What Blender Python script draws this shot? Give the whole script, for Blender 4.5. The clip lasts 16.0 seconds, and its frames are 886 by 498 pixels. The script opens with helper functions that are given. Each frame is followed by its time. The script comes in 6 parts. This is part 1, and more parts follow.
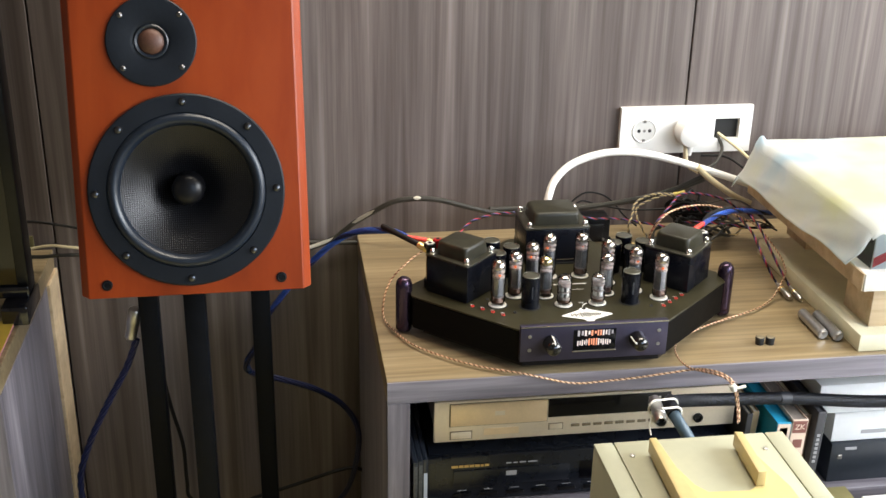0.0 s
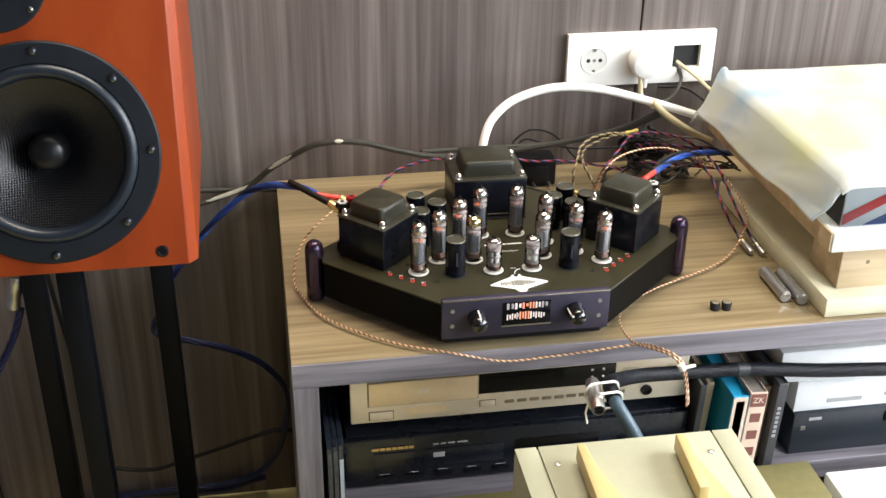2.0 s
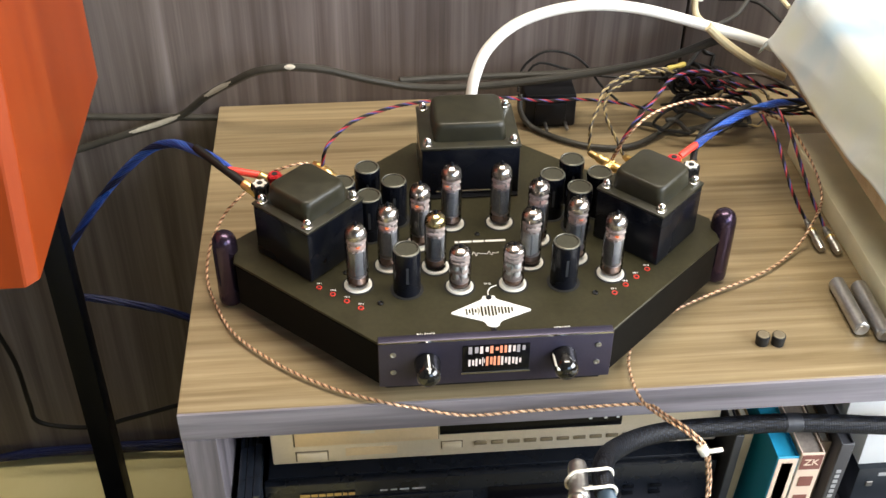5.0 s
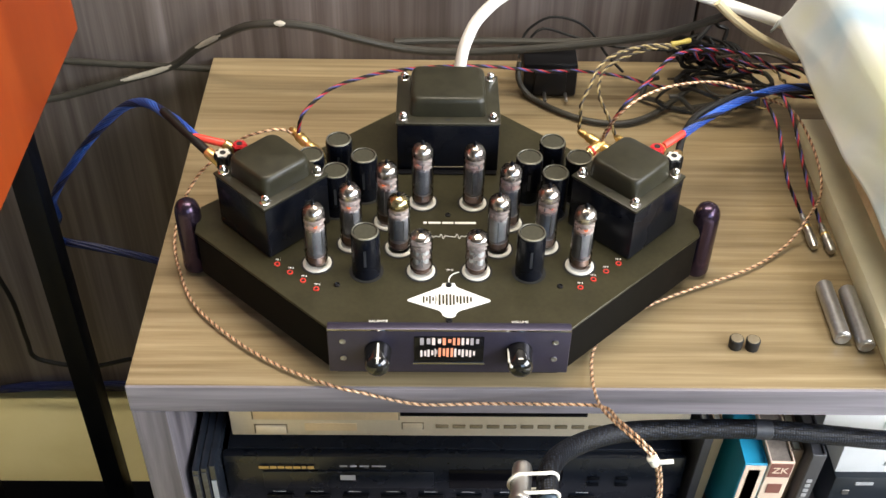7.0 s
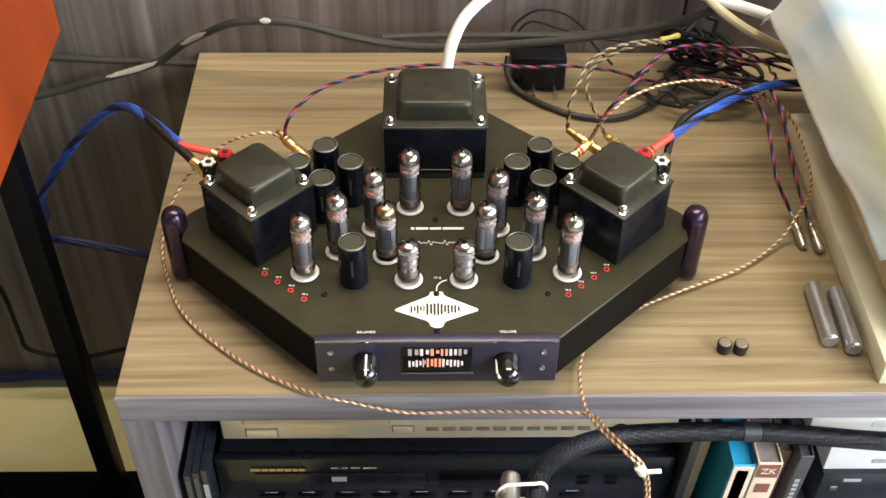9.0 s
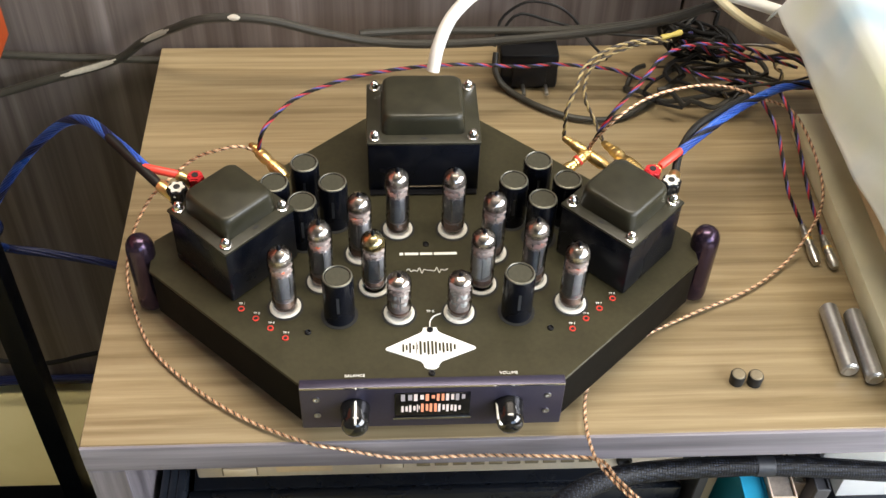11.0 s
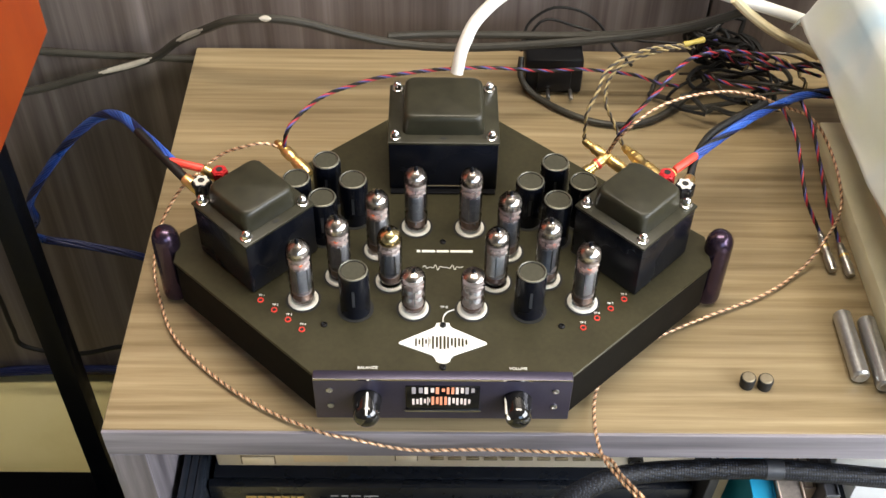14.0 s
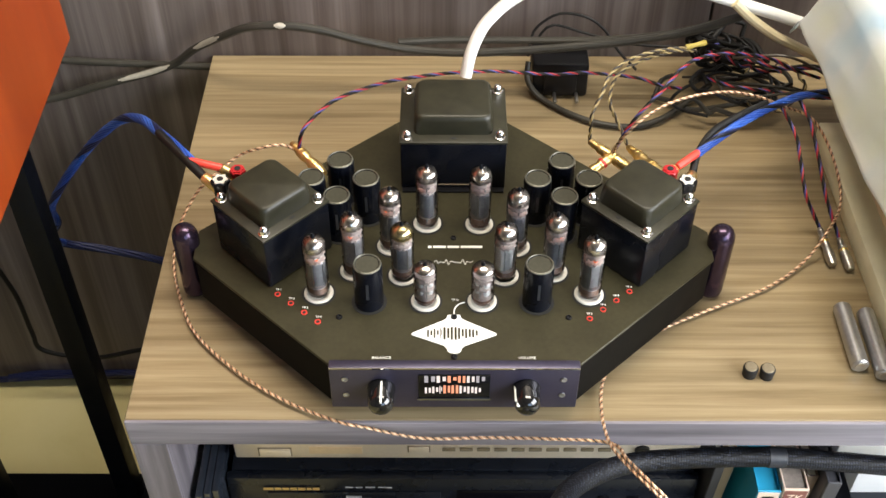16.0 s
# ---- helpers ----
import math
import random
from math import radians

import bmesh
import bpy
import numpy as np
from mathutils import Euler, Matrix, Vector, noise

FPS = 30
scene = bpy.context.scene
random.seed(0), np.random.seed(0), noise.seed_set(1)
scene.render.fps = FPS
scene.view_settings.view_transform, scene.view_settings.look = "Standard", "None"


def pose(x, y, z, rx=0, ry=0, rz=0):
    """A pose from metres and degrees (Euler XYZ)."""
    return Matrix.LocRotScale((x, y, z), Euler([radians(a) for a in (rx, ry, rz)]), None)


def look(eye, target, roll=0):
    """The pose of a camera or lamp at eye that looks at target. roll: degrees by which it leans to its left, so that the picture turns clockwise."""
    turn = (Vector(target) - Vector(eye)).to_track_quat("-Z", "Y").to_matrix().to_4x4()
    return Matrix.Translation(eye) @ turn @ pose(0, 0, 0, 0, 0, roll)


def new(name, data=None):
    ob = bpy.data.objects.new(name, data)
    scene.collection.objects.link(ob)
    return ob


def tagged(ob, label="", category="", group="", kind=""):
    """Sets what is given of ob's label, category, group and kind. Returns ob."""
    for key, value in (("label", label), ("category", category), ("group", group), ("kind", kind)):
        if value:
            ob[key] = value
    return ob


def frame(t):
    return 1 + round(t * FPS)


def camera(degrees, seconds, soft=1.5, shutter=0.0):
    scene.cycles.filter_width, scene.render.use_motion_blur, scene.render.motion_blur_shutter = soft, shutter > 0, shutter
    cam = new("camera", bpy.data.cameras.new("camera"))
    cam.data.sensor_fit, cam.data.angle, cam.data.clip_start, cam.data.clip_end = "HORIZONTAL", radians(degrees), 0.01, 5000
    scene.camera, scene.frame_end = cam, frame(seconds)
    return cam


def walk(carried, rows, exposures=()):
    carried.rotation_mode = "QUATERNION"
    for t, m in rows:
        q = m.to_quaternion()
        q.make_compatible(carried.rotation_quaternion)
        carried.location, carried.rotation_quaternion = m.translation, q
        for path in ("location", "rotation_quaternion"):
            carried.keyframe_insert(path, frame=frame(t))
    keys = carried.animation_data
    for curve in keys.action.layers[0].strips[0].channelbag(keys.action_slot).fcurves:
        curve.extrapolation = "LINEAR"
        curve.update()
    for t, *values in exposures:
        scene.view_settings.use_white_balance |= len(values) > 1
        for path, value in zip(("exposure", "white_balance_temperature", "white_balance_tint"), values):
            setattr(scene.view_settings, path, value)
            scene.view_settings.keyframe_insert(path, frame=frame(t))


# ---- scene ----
cam = camera(42.8, 16.0)
METRES, EYE, TILT, LEAN, TURN = 1.08, 1.346, 0.0, 0.0, -8.7
ROWS = [
    (0.0, 0.0, 0.0, 0.0, 0.4, -22.83, -0.96),
    (0.5, -0.0005, 0.016, -0.0005, -1.31, -23.76, -0.63),
    (1.0, 0.0027, 0.0409, -0.0001, -2.69, -25.14, -0.59),
    (1.5, 0.0306, 0.1138, -0.0009, -2.68, -26.61, -0.72),
    (2.0, 0.0798, 0.1896, -0.0007, -0.6, -28.09, -0.62),
    (2.5, 0.1369, 0.2522, -0.0062, 2.46, -29.58, -1.73),
    (3.0, 0.152, 0.3296, -0.011, 1.83, -31.72, -1.95),
    (3.5, 0.1352, 0.4365, -0.018, 1.07, -33.35, -1.66),
    (4.0, 0.1327, 0.503, -0.0245, 0.88, -34.82, -0.95),
    (6.5, 0.2635, 0.6376, -0.0037, 8.57, -41.53, -0.79),
    (7.0, 0.2618, 0.6466, 0.0006, 8.43, -41.94, -0.82),
    (7.5, 0.2635, 0.6587, 0.0103, 8.32, -42.48, -0.61),
    (8.0, 0.2635, 0.6693, 0.0174, 7.93, -43.47, -0.69),
    (8.5, 0.2638, 0.6702, 0.0218, 7.81, -43.72, -0.76),
    (9.0, 0.2646, 0.6767, 0.0292, 7.94, -44.1, -0.54),
    (11.5, 0.2259, 0.778, 0.0187, 5.94, -46.86, -1.53),
    (12.0, 0.2376, 0.7748, 0.0202, 7.54, -46.88, -1.57),
    (12.5, 0.2494, 0.7714, 0.0207, 8.43, -47.05, -1.29),
    (13.0, 0.2538, 0.7633, 0.0219, 8.63, -47.09, -1.03),
    (13.5, 0.2544, 0.7569, 0.0267, 8.7, -46.42, -0.77),
    (14.0, 0.2547, 0.7541, 0.0285, 8.7, -46.31, -0.65),
    (14.5, 0.2558, 0.7503, 0.0276, 8.74, -46.34, -0.62),
    (15.0, 0.2545, 0.7411, 0.0282, 8.89, -46.39, -0.56),
    (15.5, 0.2565, 0.7294, 0.0328, 8.9, -46.41, -0.36),
    (16.0, 0.258, 0.7211, 0.0376, 8.77, -45.44, -0.11),
]
walk(cam, [(t, pose(0, 0, EYE, TILT, LEAN, TURN) @ pose(METRES * x, METRES * y, METRES * z, 90 + pitch, roll, yaw)) for t, x, y, z, yaw, pitch, roll in ROWS],
     [(0.0, -0.02), (4.0, 0.04), (7.0, 0.02), (12.0, 0.03), (16.0, 0.03)])

# ---- world, lights and exposure ----
world = bpy.data.worlds.new("sky")
scene.world = world
world.use_nodes = True
wn = world.node_tree
sky = wn.nodes.new("ShaderNodeTexSky")
sky.sky_type, sky.sun_disc, sky.sun_elevation, sky.sun_rotation = "NISHITA", False, radians(38), radians(120)
wn.links.new(sky.outputs[0], wn.nodes["Background"].inputs[0])
wn.nodes["Background"].inputs[1].default_value = 0.10


def area(name, m, sx, sy, watts, colour):
    d = bpy.data.lights.new(name, "AREA")
    d.shape, d.size, d.size_y, d.energy, d.color = "RECTANGLE", sx, sy, watts, colour
    ob = new(name, d)
    ob.matrix_world = m
    return ob


# daylight in the two window openings of the room
area("window_daylight_east", look((2.09, 0.60, 1.50), (0.4, 1.40, 0.65)), 2.0, 1.1, 106, (0.93, 0.96, 1.0))
area("window_daylight_south", look((1.30, -1.28, 1.55), (0.35, 1.4, 0.4)), 1.3, 1.15, 20, (0.55, 0.74, 1.0))
# unseen overhead source, assumed for the warm light on upward faces
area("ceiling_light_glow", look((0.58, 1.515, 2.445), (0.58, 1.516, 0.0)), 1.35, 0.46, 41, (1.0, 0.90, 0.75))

# ---- materials ----


def mat(name, colour=(0.5, 0.5, 0.5), rough=0.5, metal=0.0, coat=0.0, spec=0.5):
    m = bpy.data.materials.new(name)
    m.use_nodes = True
    b = m.node_tree.nodes["Principled BSDF"]
    b.inputs["Base Color"].default_value = (*colour, 1)
    b.inputs["Roughness"].default_value = rough
    b.inputs["Metallic"].default_value = metal
    b.inputs["Coat Weight"].default_value = coat
    b.inputs["Specular IOR Level"].default_value = spec
    return m


def nodes_of(m):
    return m.node_tree.nodes, m.node_tree.links, m.node_tree.nodes["Principled BSDF"]


def grain(m, scale, stops, detail=6.0, bump=0.02, rough=(0.35, 0.6), second=None):
    """Stretched noise through a colour ramp, with a second, larger variation, bump and roughness."""
    n, l, b = nodes_of(m)
    co = n.new("ShaderNodeTexCoord")
    mp = n.new("ShaderNodeMapping")
    mp.inputs["Scale"].default_value = scale
    l.new(co.outputs["Object"], mp.inputs["Vector"])
    t = n.new("ShaderNodeTexNoise")
    t.inputs["Scale"].default_value, t.inputs["Detail"].default_value = 1.0, detail
    t.inputs["Roughness"].default_value = 0.62
    t.inputs["Distortion"].default_value = 0.35
    l.new(mp.outputs[0], t.inputs["Vector"])
    r = n.new("ShaderNodeValToRGB")
    e = r.color_ramp.elements
    e[0].position, e[0].color = stops[0][0], (*stops[0][1], 1)
    e[1].position, e[1].color = stops[-1][0], (*stops[-1][1], 1)
    for p, c in stops[1:-1]:
        e.new(p).color = (*c, 1)
    l.new(t.outputs[0], r.inputs[0])
    out = r.outputs[0]
    t2 = n.new("ShaderNodeTexNoise")
    t2.inputs["Scale"].default_value, t2.inputs["Detail"].default_value = 1.0, 3.0
    mp2 = n.new("ShaderNodeMapping")
    mp2.inputs["Scale"].default_value = second or tuple(s * 0.22 for s in scale)
    l.new(co.outputs["Object"], mp2.inputs["Vector"])
    l.new(mp2.outputs[0], t2.inputs["Vector"])
    mx = n.new("ShaderNodeMix")
    mx.data_type, mx.blend_type = "RGBA", "MULTIPLY"
    mx.inputs[0].default_value = 0.75
    rr = n.new("ShaderNodeValToRGB")
    rr.color_ramp.elements[0].position, rr.color_ramp.elements[0].color = 0.3, (0.66, 0.64, 0.62, 1)
    rr.color_ramp.elements[1].position, rr.color_ramp.elements[1].color = 0.68, (1.12, 1.1, 1.08, 1)
    l.new(t2.outputs[0], rr.inputs[0])
    l.new(out, mx.inputs[6])
    l.new(rr.outputs[0], mx.inputs[7])
    l.new(mx.outputs[2], b.inputs["Base Color"])
    mr = n.new("ShaderNodeMapRange")
    mr.inputs["To Min"].default_value, mr.inputs["To Max"].default_value = rough
    l.new(t.outputs[0], mr.inputs[0])
    l.new(mr.outputs[0], b.inputs["Roughness"])
    if bump:
        bp = n.new("ShaderNodeBump")
        bp.inputs["Strength"].default_value, bp.inputs["Distance"].default_value = 0.35, bump * 0.02
        l.new(t.outputs[0], bp.inputs["Height"])
        l.new(bp.outputs[0], b.inputs["Normal"])
    return m


def mottle(m, scale=60, amount=0.25, bump=0.15, rough=0.12, dist=0.001):
    """Two scales of noise on a plain colour: dust and handling marks, with fine relief."""
    n, l, b = nodes_of(m)
    co = n.new("ShaderNodeTexCoord")
    base = tuple(b.inputs["Base Color"].default_value)[:3]
    r0 = b.inputs["Roughness"].default_value
    t = n.new("ShaderNodeTexNoise")
    t.inputs["Scale"].default_value, t.inputs["Detail"].default_value = scale, 8.0
    l.new(co.outputs["Object"], t.inputs["Vector"])
    t2 = n.new("ShaderNodeTexNoise")
    t2.inputs["Scale"].default_value, t2.inputs["Detail"].default_value = scale * 0.15, 4.0
    l.new(co.outputs["Object"], t2.inputs["Vector"])
    ad = n.new("ShaderNodeMath")
    ad.operation = "ADD"
    l.new(t.outputs[0], ad.inputs[0])
    l.new(t2.outputs[0], ad.inputs[1])
    mr = n.new("ShaderNodeMapRange")
    mr.inputs["From Min"].default_value, mr.inputs["From Max"].default_value = 0.6, 1.4
    mr.inputs["To Min"].default_value, mr.inputs["To Max"].default_value = 1 - amount, 1 + amount
    l.new(ad.outputs[0], mr.inputs[0])
    mx = n.new("ShaderNodeMix")
    mx.data_type, mx.blend_type = "RGBA", "MULTIPLY"
    mx.inputs[0].default_value = 1.0
    mx.inputs[6].default_value = (*base, 1)
    l.new(mr.outputs[0], mx.inputs[7])
    l.new(mx.outputs[2], b.inputs["Base Color"])
    m2 = n.new("ShaderNodeMapRange")
    m2.inputs["To Min"].default_value, m2.inputs["To Max"].default_value = max(0.02, r0 - rough), min(1, r0 + rough)
    l.new(t2.outputs[0], m2.inputs[0])
    l.new(m2.outputs[0], b.inputs["Roughness"])
    if bump:
        bp = n.new("ShaderNodeBump")
        bp.inputs["Strength"].default_value, bp.inputs["Distance"].default_value = bump, dist
        l.new(t.outputs[0], bp.inputs["Height"])
        l.new(bp.outputs[0], b.inputs["Normal"])
    return m


TOPWOOD = [(0.22, (0.142, 0.099, 0.048)), (0.42, (0.238, 0.180, 0.098)), (0.58, (0.312, 0.244, 0.141)), (0.78, (0.392, 0.321, 0.197))]
# The top's laminate again, with cool light on upright faces put into its colour.
COOL_LIT_WOOD = [(0.28, (0.104, 0.094, 0.112)), (0.45, (0.192, 0.178, 0.205)), (0.58, (0.268, 0.248, 0.280)), (0.75, (0.37, 0.348, 0.382))]
WALLWOOD = [(0.28, (0.056, 0.043, 0.038)), (0.44, (0.106, 0.085, 0.077)), (0.57, (0.156, 0.130, 0.120)), (0.74, (0.235, 0.205, 0.192))]
M_TOP = grain(mat("cabinet_laminate"), (3.0, 95, 95), TOPWOOD, detail=8, rough=(0.24, 0.36), second=(1.6, 15, 15))
M_COOLWOOD_X = grain(mat("cool_lit_laminate_long"), (3, 60, 60), COOL_LIT_WOOD, rough=(0.4, 0.6))
M_COOLWOOD_Z = grain(mat("cool_lit_laminate_upright"), (60, 60, 3), COOL_LIT_WOOD, rough=(0.4, 0.6))
M_WALL = grain(mat("wall_laminate"), (52, 52, 1.1), WALLWOOD, detail=10, rough=(0.38, 0.6), second=(9, 9, 0.6))
M_FLOOR = grain(mat("floor_vinyl", rough=0.4), (7, 7, 7), [(0.3, (0.80, 0.70, 0.33)), (0.5, (0.85, 0.76, 0.38)), (0.72, (0.88, 0.79, 0.42))], rough=(0.35, 0.5))
# Walls and ceiling out of view, darkened to cut bounced light.
M_PLASTER = mottle(mat("darkened_plaster", (0.13, 0.115, 0.10), 0.85), 40, 0.06, 0.2)
M_PAINT = mottle(mat("white_window_paint", (0.8, 0.8, 0.78), 0.4), 30, 0.05, 0.05)
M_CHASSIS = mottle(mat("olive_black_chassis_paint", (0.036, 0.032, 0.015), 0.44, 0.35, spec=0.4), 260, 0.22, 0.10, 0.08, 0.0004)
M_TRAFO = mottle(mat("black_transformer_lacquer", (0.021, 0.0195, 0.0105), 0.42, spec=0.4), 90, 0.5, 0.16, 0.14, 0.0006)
# Chassis paint darkened for the shade on the side faces.
M_SHADED_SIDE = mottle(mat("shaded_chassis_side_paint", (0.006, 0.0054, 0.0045), 0.6, spec=0.06), 260, 0.25, 0.10, 0.08, 0.0004)
# The navy tint in this black stands in for reflected sky.
M_LAM = mottle(mat("sky_tinted_dark_shell", (0.0036, 0.0044, 0.0076), 0.27, spec=0.3), 90, 0.3, 0.05, 0.08)
M_FACE = mottle(mat("violet_grey_anodised_aluminium", (0.058, 0.052, 0.085), 0.36, 0.6), 400, 0.12, 0.06, 0.06, 0.0003)
M_VIOLET = mottle(mat("dark_violet_anodised_handle", (0.060, 0.040, 0.066), 0.24, 0.8), 200, 0.2, 0.03, 0.06)
M_CHROME = mat("polished_chrome", (0.78, 0.77, 0.75), 0.14, 1.0)
M_STEEL = mottle(mat("brushed_steel", (0.52, 0.51, 0.49), 0.34, 1.0), 200, 0.15, 0.1)
M_DARKSTEEL = mottle(mat("darkened_screw_steel", (0.16, 0.16, 0.165), 0.3, 1.0), 200, 0.2, 0.05)
M_GOLD = mottle(mat("gold_plating", (0.90, 0.66, 0.28), 0.33, 1.0), 200, 0.15, 0.05)
M_BLACK = mottle(mat("black_plastic", (0.005, 0.005, 0.006), 0.35, spec=0.3), 150, 0.3, 0.08)
M_BLACKGLOSS = mat("glossy_black_knob", (0.008, 0.008, 0.008), 0.10, coat=0.6)
M_RUBBER = mottle(mat("black_rubber", (0.008, 0.008, 0.008), 0.6), 150, 0.3, 0.1)
M_STAND = mottle(mat("black_powder_coat", (0.003, 0.0036, 0.0055), 0.45, spec=0.12), 300, 0.25, 0.15)
M_CAPTOP = mottle(mat("dark_olive_capacitor_top", (0.060, 0.058, 0.040), 0.38, 0.2), 220, 0.25, 0.05)
M_TANMETAL = mottle(mat("dull_brass_disc", (0.26, 0.22, 0.15), 0.42, 0.5), 220, 0.2, 0.05)
M_CAPRIM = mottle(mat("worn_bright_can_rim", (0.15, 0.145, 0.115), 0.4, 0.6), 400, 0.45, 0.05)
M_STEELPRINT = mat("faint_grey_print", (0.030, 0.031, 0.034), 0.5)
M_CERAMIC = mat("white_ceramic_socket", (0.66, 0.63, 0.56), 0.4)
M_WHITEINK = mat("white_print", (0.80, 0.79, 0.74), 0.6)
M_REDJACK = mat("red_test_jack", (0.62, 0.045, 0.03), 0.35)
M_NUTRED = mat("deep_red_terminal_nut", (0.50, 0.022, 0.028), 0.3)
M_RED = mat("red_sleeve", (0.66, 0.055, 0.035), 0.4)
M_CHAMPAGNE = mottle(mat("champagne_aluminium", (0.72, 0.63, 0.50), 0.38, 0.45), 300, 0.06, 0.04)
M_CHAMPAGNE2 = mottle(mat("champagne_tray_front", (0.74, 0.58, 0.38), 0.33, 0.5), 300, 0.06, 0.03)
M_DISPLAY = mat("dark_display_window", (0.004, 0.004, 0.006), 0.16, spec=0.25)
M_CDBLACK = mottle(mat("black_player_front", (0.007, 0.009, 0.014), 0.28, spec=0.5), 200, 0.2, 0.05)
M_GOLDINK = mat("gold_print", (0.60, 0.40, 0.14), 0.4, 0.4)
M_GREYINK = mat("grey_print", (0.35, 0.35, 0.36), 0.5)
M_CREAM = mottle(mat("cream_enamel", (0.43, 0.43, 0.31), 0.42), 80, 0.05, 0.06)
M_YELLOWISH = mottle(mat("yellow_varnish", (0.62, 0.50, 0.21), 0.36), 60, 0.06, 0.03)
M_BRONZE = mottle(mat("worn_bronze_strip", (0.19, 0.15, 0.09), 0.5), 150, 0.2, 0.1)
M_RIB = mottle(mat("yellow_tan_varnish", (0.56, 0.44, 0.20), 0.42), 70, 0.12, 0.05)
M_OLIVE = mottle(mat("olive_enamel", (0.17, 0.15, 0.06), 0.5), 80, 0.15, 0.05)
M_SOCKET = mat("white_socket_plastic", (0.80, 0.79, 0.75), 0.32)
M_DARKHOLE = mat("dark_recess", (0.01, 0.01, 0.01), 0.7)
M_BOARD = mottle(mat("cream_board", (0.82, 0.77, 0.55), 0.45), 30, 0.14, 0.05)
M_BLOCK = grain(mat("pale_wood_block"), (3, 60, 60), [(0.3, (0.52, 0.38, 0.22)), (0.5, (0.64, 0.50, 0.32)), (0.72, (0.72, 0.58, 0.40))])
M_PLINTH = mottle(mat("white_plinth_lacquer", (0.78, 0.76, 0.70), 0.4), 40, 0.05, 0.03)

# ---- mesh helpers ----


def part(name, bm, material, parent=None, label="", sharp=32):
    me = bpy.data.meshes.new(name)
    bmesh.ops.recalc_face_normals(bm, faces=bm.faces)
    bm.to_mesh(me)
    bm.free()
    me.materials.append(material)
    if sharp:
        me.polygons.foreach_set("use_smooth", [True] * len(me.polygons))
        me.set_sharp_from_angle(angle=radians(sharp))
    ob = new(name, me)
    if parent is not None:
        ob.parent = parent
    if label:
        ob["label"] = label
    return ob


def empty(name, m, label, category, group="", kind=""):
    ob = new(name)
    ob.matrix_world = m
    ob.empty_display_size = 0.03
    return tagged(ob, label, category, group, kind)


def again(src, parent, m=None, name=None):
    """Another part on the same mesh."""
    ob = src.copy()
    if name:
        ob.name = name
    scene.collection.objects.link(ob)
    ob.parent = parent
    if m is not None:
        ob.matrix_basis = m
    return ob


def branch(e, m):
    """A copy of a part with its own parts, on the same thing."""
    c = again(e, e.parent, m)
    for ch in e.children:
        k = again(ch, c)
        k.matrix_basis = ch.matrix_basis
    return c


def box(x0, x1, y0, y1, z0, z1, bevel=0.0, seg=2, bm=None, m=None):
    bm = bm or bmesh.new()
    r = bmesh.ops.create_cube(bm, size=1)
    vs = r["verts"]
    for v in vs:
        v.co = Vector(((x0 + x1) / 2 + v.co.x * (x1 - x0), (y0 + y1) / 2 + v.co.y * (y1 - y0), (z0 + z1) / 2 + v.co.z * (z1 - z0)))
        if m is not None:
            v.co = m @ v.co
    if bevel:
        es = list({e for v in vs for e in v.link_edges})
        bmesh.ops.bevel(bm, geom=es, offset=bevel, segments=seg, profile=0.5, affect="EDGES")
    return bm


def prism(poly, z0, z1, bevel=0.0, bm=None, m=None, seg=2):
    bm = bm or bmesh.new()
    lo = [bm.verts.new((x, y, z0)) for x, y in poly]
    hi = [bm.verts.new((x, y, z1)) for x, y in poly]
    k = len(poly)
    fs = [bm.faces.new(lo[::-1]), bm.faces.new(hi)]
    for i in range(k):
        fs.append(bm.faces.new((lo[i], lo[(i + 1) % k], hi[(i + 1) % k], hi[i])))
    if bevel:
        es = list({e for f in fs for e in f.edges})
        bmesh.ops.bevel(bm, geom=es, offset=bevel, segments=seg, profile=0.5, affect="EDGES")
    if m is not None:
        bmesh.ops.transform(bm, matrix=m, verts=bm.verts)
    return bm


def lathe(profile, seg=24, bm=None, m=None, ring=False, ends=True):
    """Spin (radius, height) pairs round z; ring: join the last to the first; ends: close the ends."""
    bm = bm or bmesh.new()
    rings = []
    for r, z in profile:
        if r < 1e-6:
            rings.append([bm.verts.new((0, 0, z))])
        else:
            rings.append([bm.verts.new((r * math.cos(2 * math.pi * i / seg), r * math.sin(2 * math.pi * i / seg), z)) for i in range(seg)])
    made = [v for loop in rings for v in loop]
    for a, b in zip(rings, rings[1:] + (rings[:1] if ring else [])):
        for i in range(seg):
            j = (i + 1) % seg
            if len(a) == 1 and len(b) == 1:
                continue
            if len(a) == 1:
                bm.faces.new((a[0], b[i], b[j]))
            elif len(b) == 1:
                bm.faces.new((a[i], a[j], b[0]))
            else:
                bm.faces.new((a[i], a[j], b[j], b[i]))
    for loop, flip in ((rings[0], True), (rings[-1], False)):
        if len(loop) > 1 and ends and not ring:
            bm.faces.new(loop[::-1] if flip else loop)
    if m is not None:
        for v in made:
            v.co = m @ v.co
    return bm


def cyl(r, z0, z1, bevel=0.0, seg=24, bm=None, m=None):
    b = min(bevel, r * 0.9)
    pr = [(r, z0), (r, z1)] if not b else [(r - b, z0), (r - b * 0.3, z0 + b * 0.3), (r, z0 + b), (r, z1 - b), (r - b * 0.3, z1 - b * 0.3), (r - b, z1)]
    return lathe(pr, seg, bm, m)


def along(a, b):
    """A pose at a whose z points to b."""
    a, b = Vector(a), Vector(b)
    return Matrix.Translation(a) @ (b - a).to_track_quat("Z", "Y").to_matrix().to_4x4()


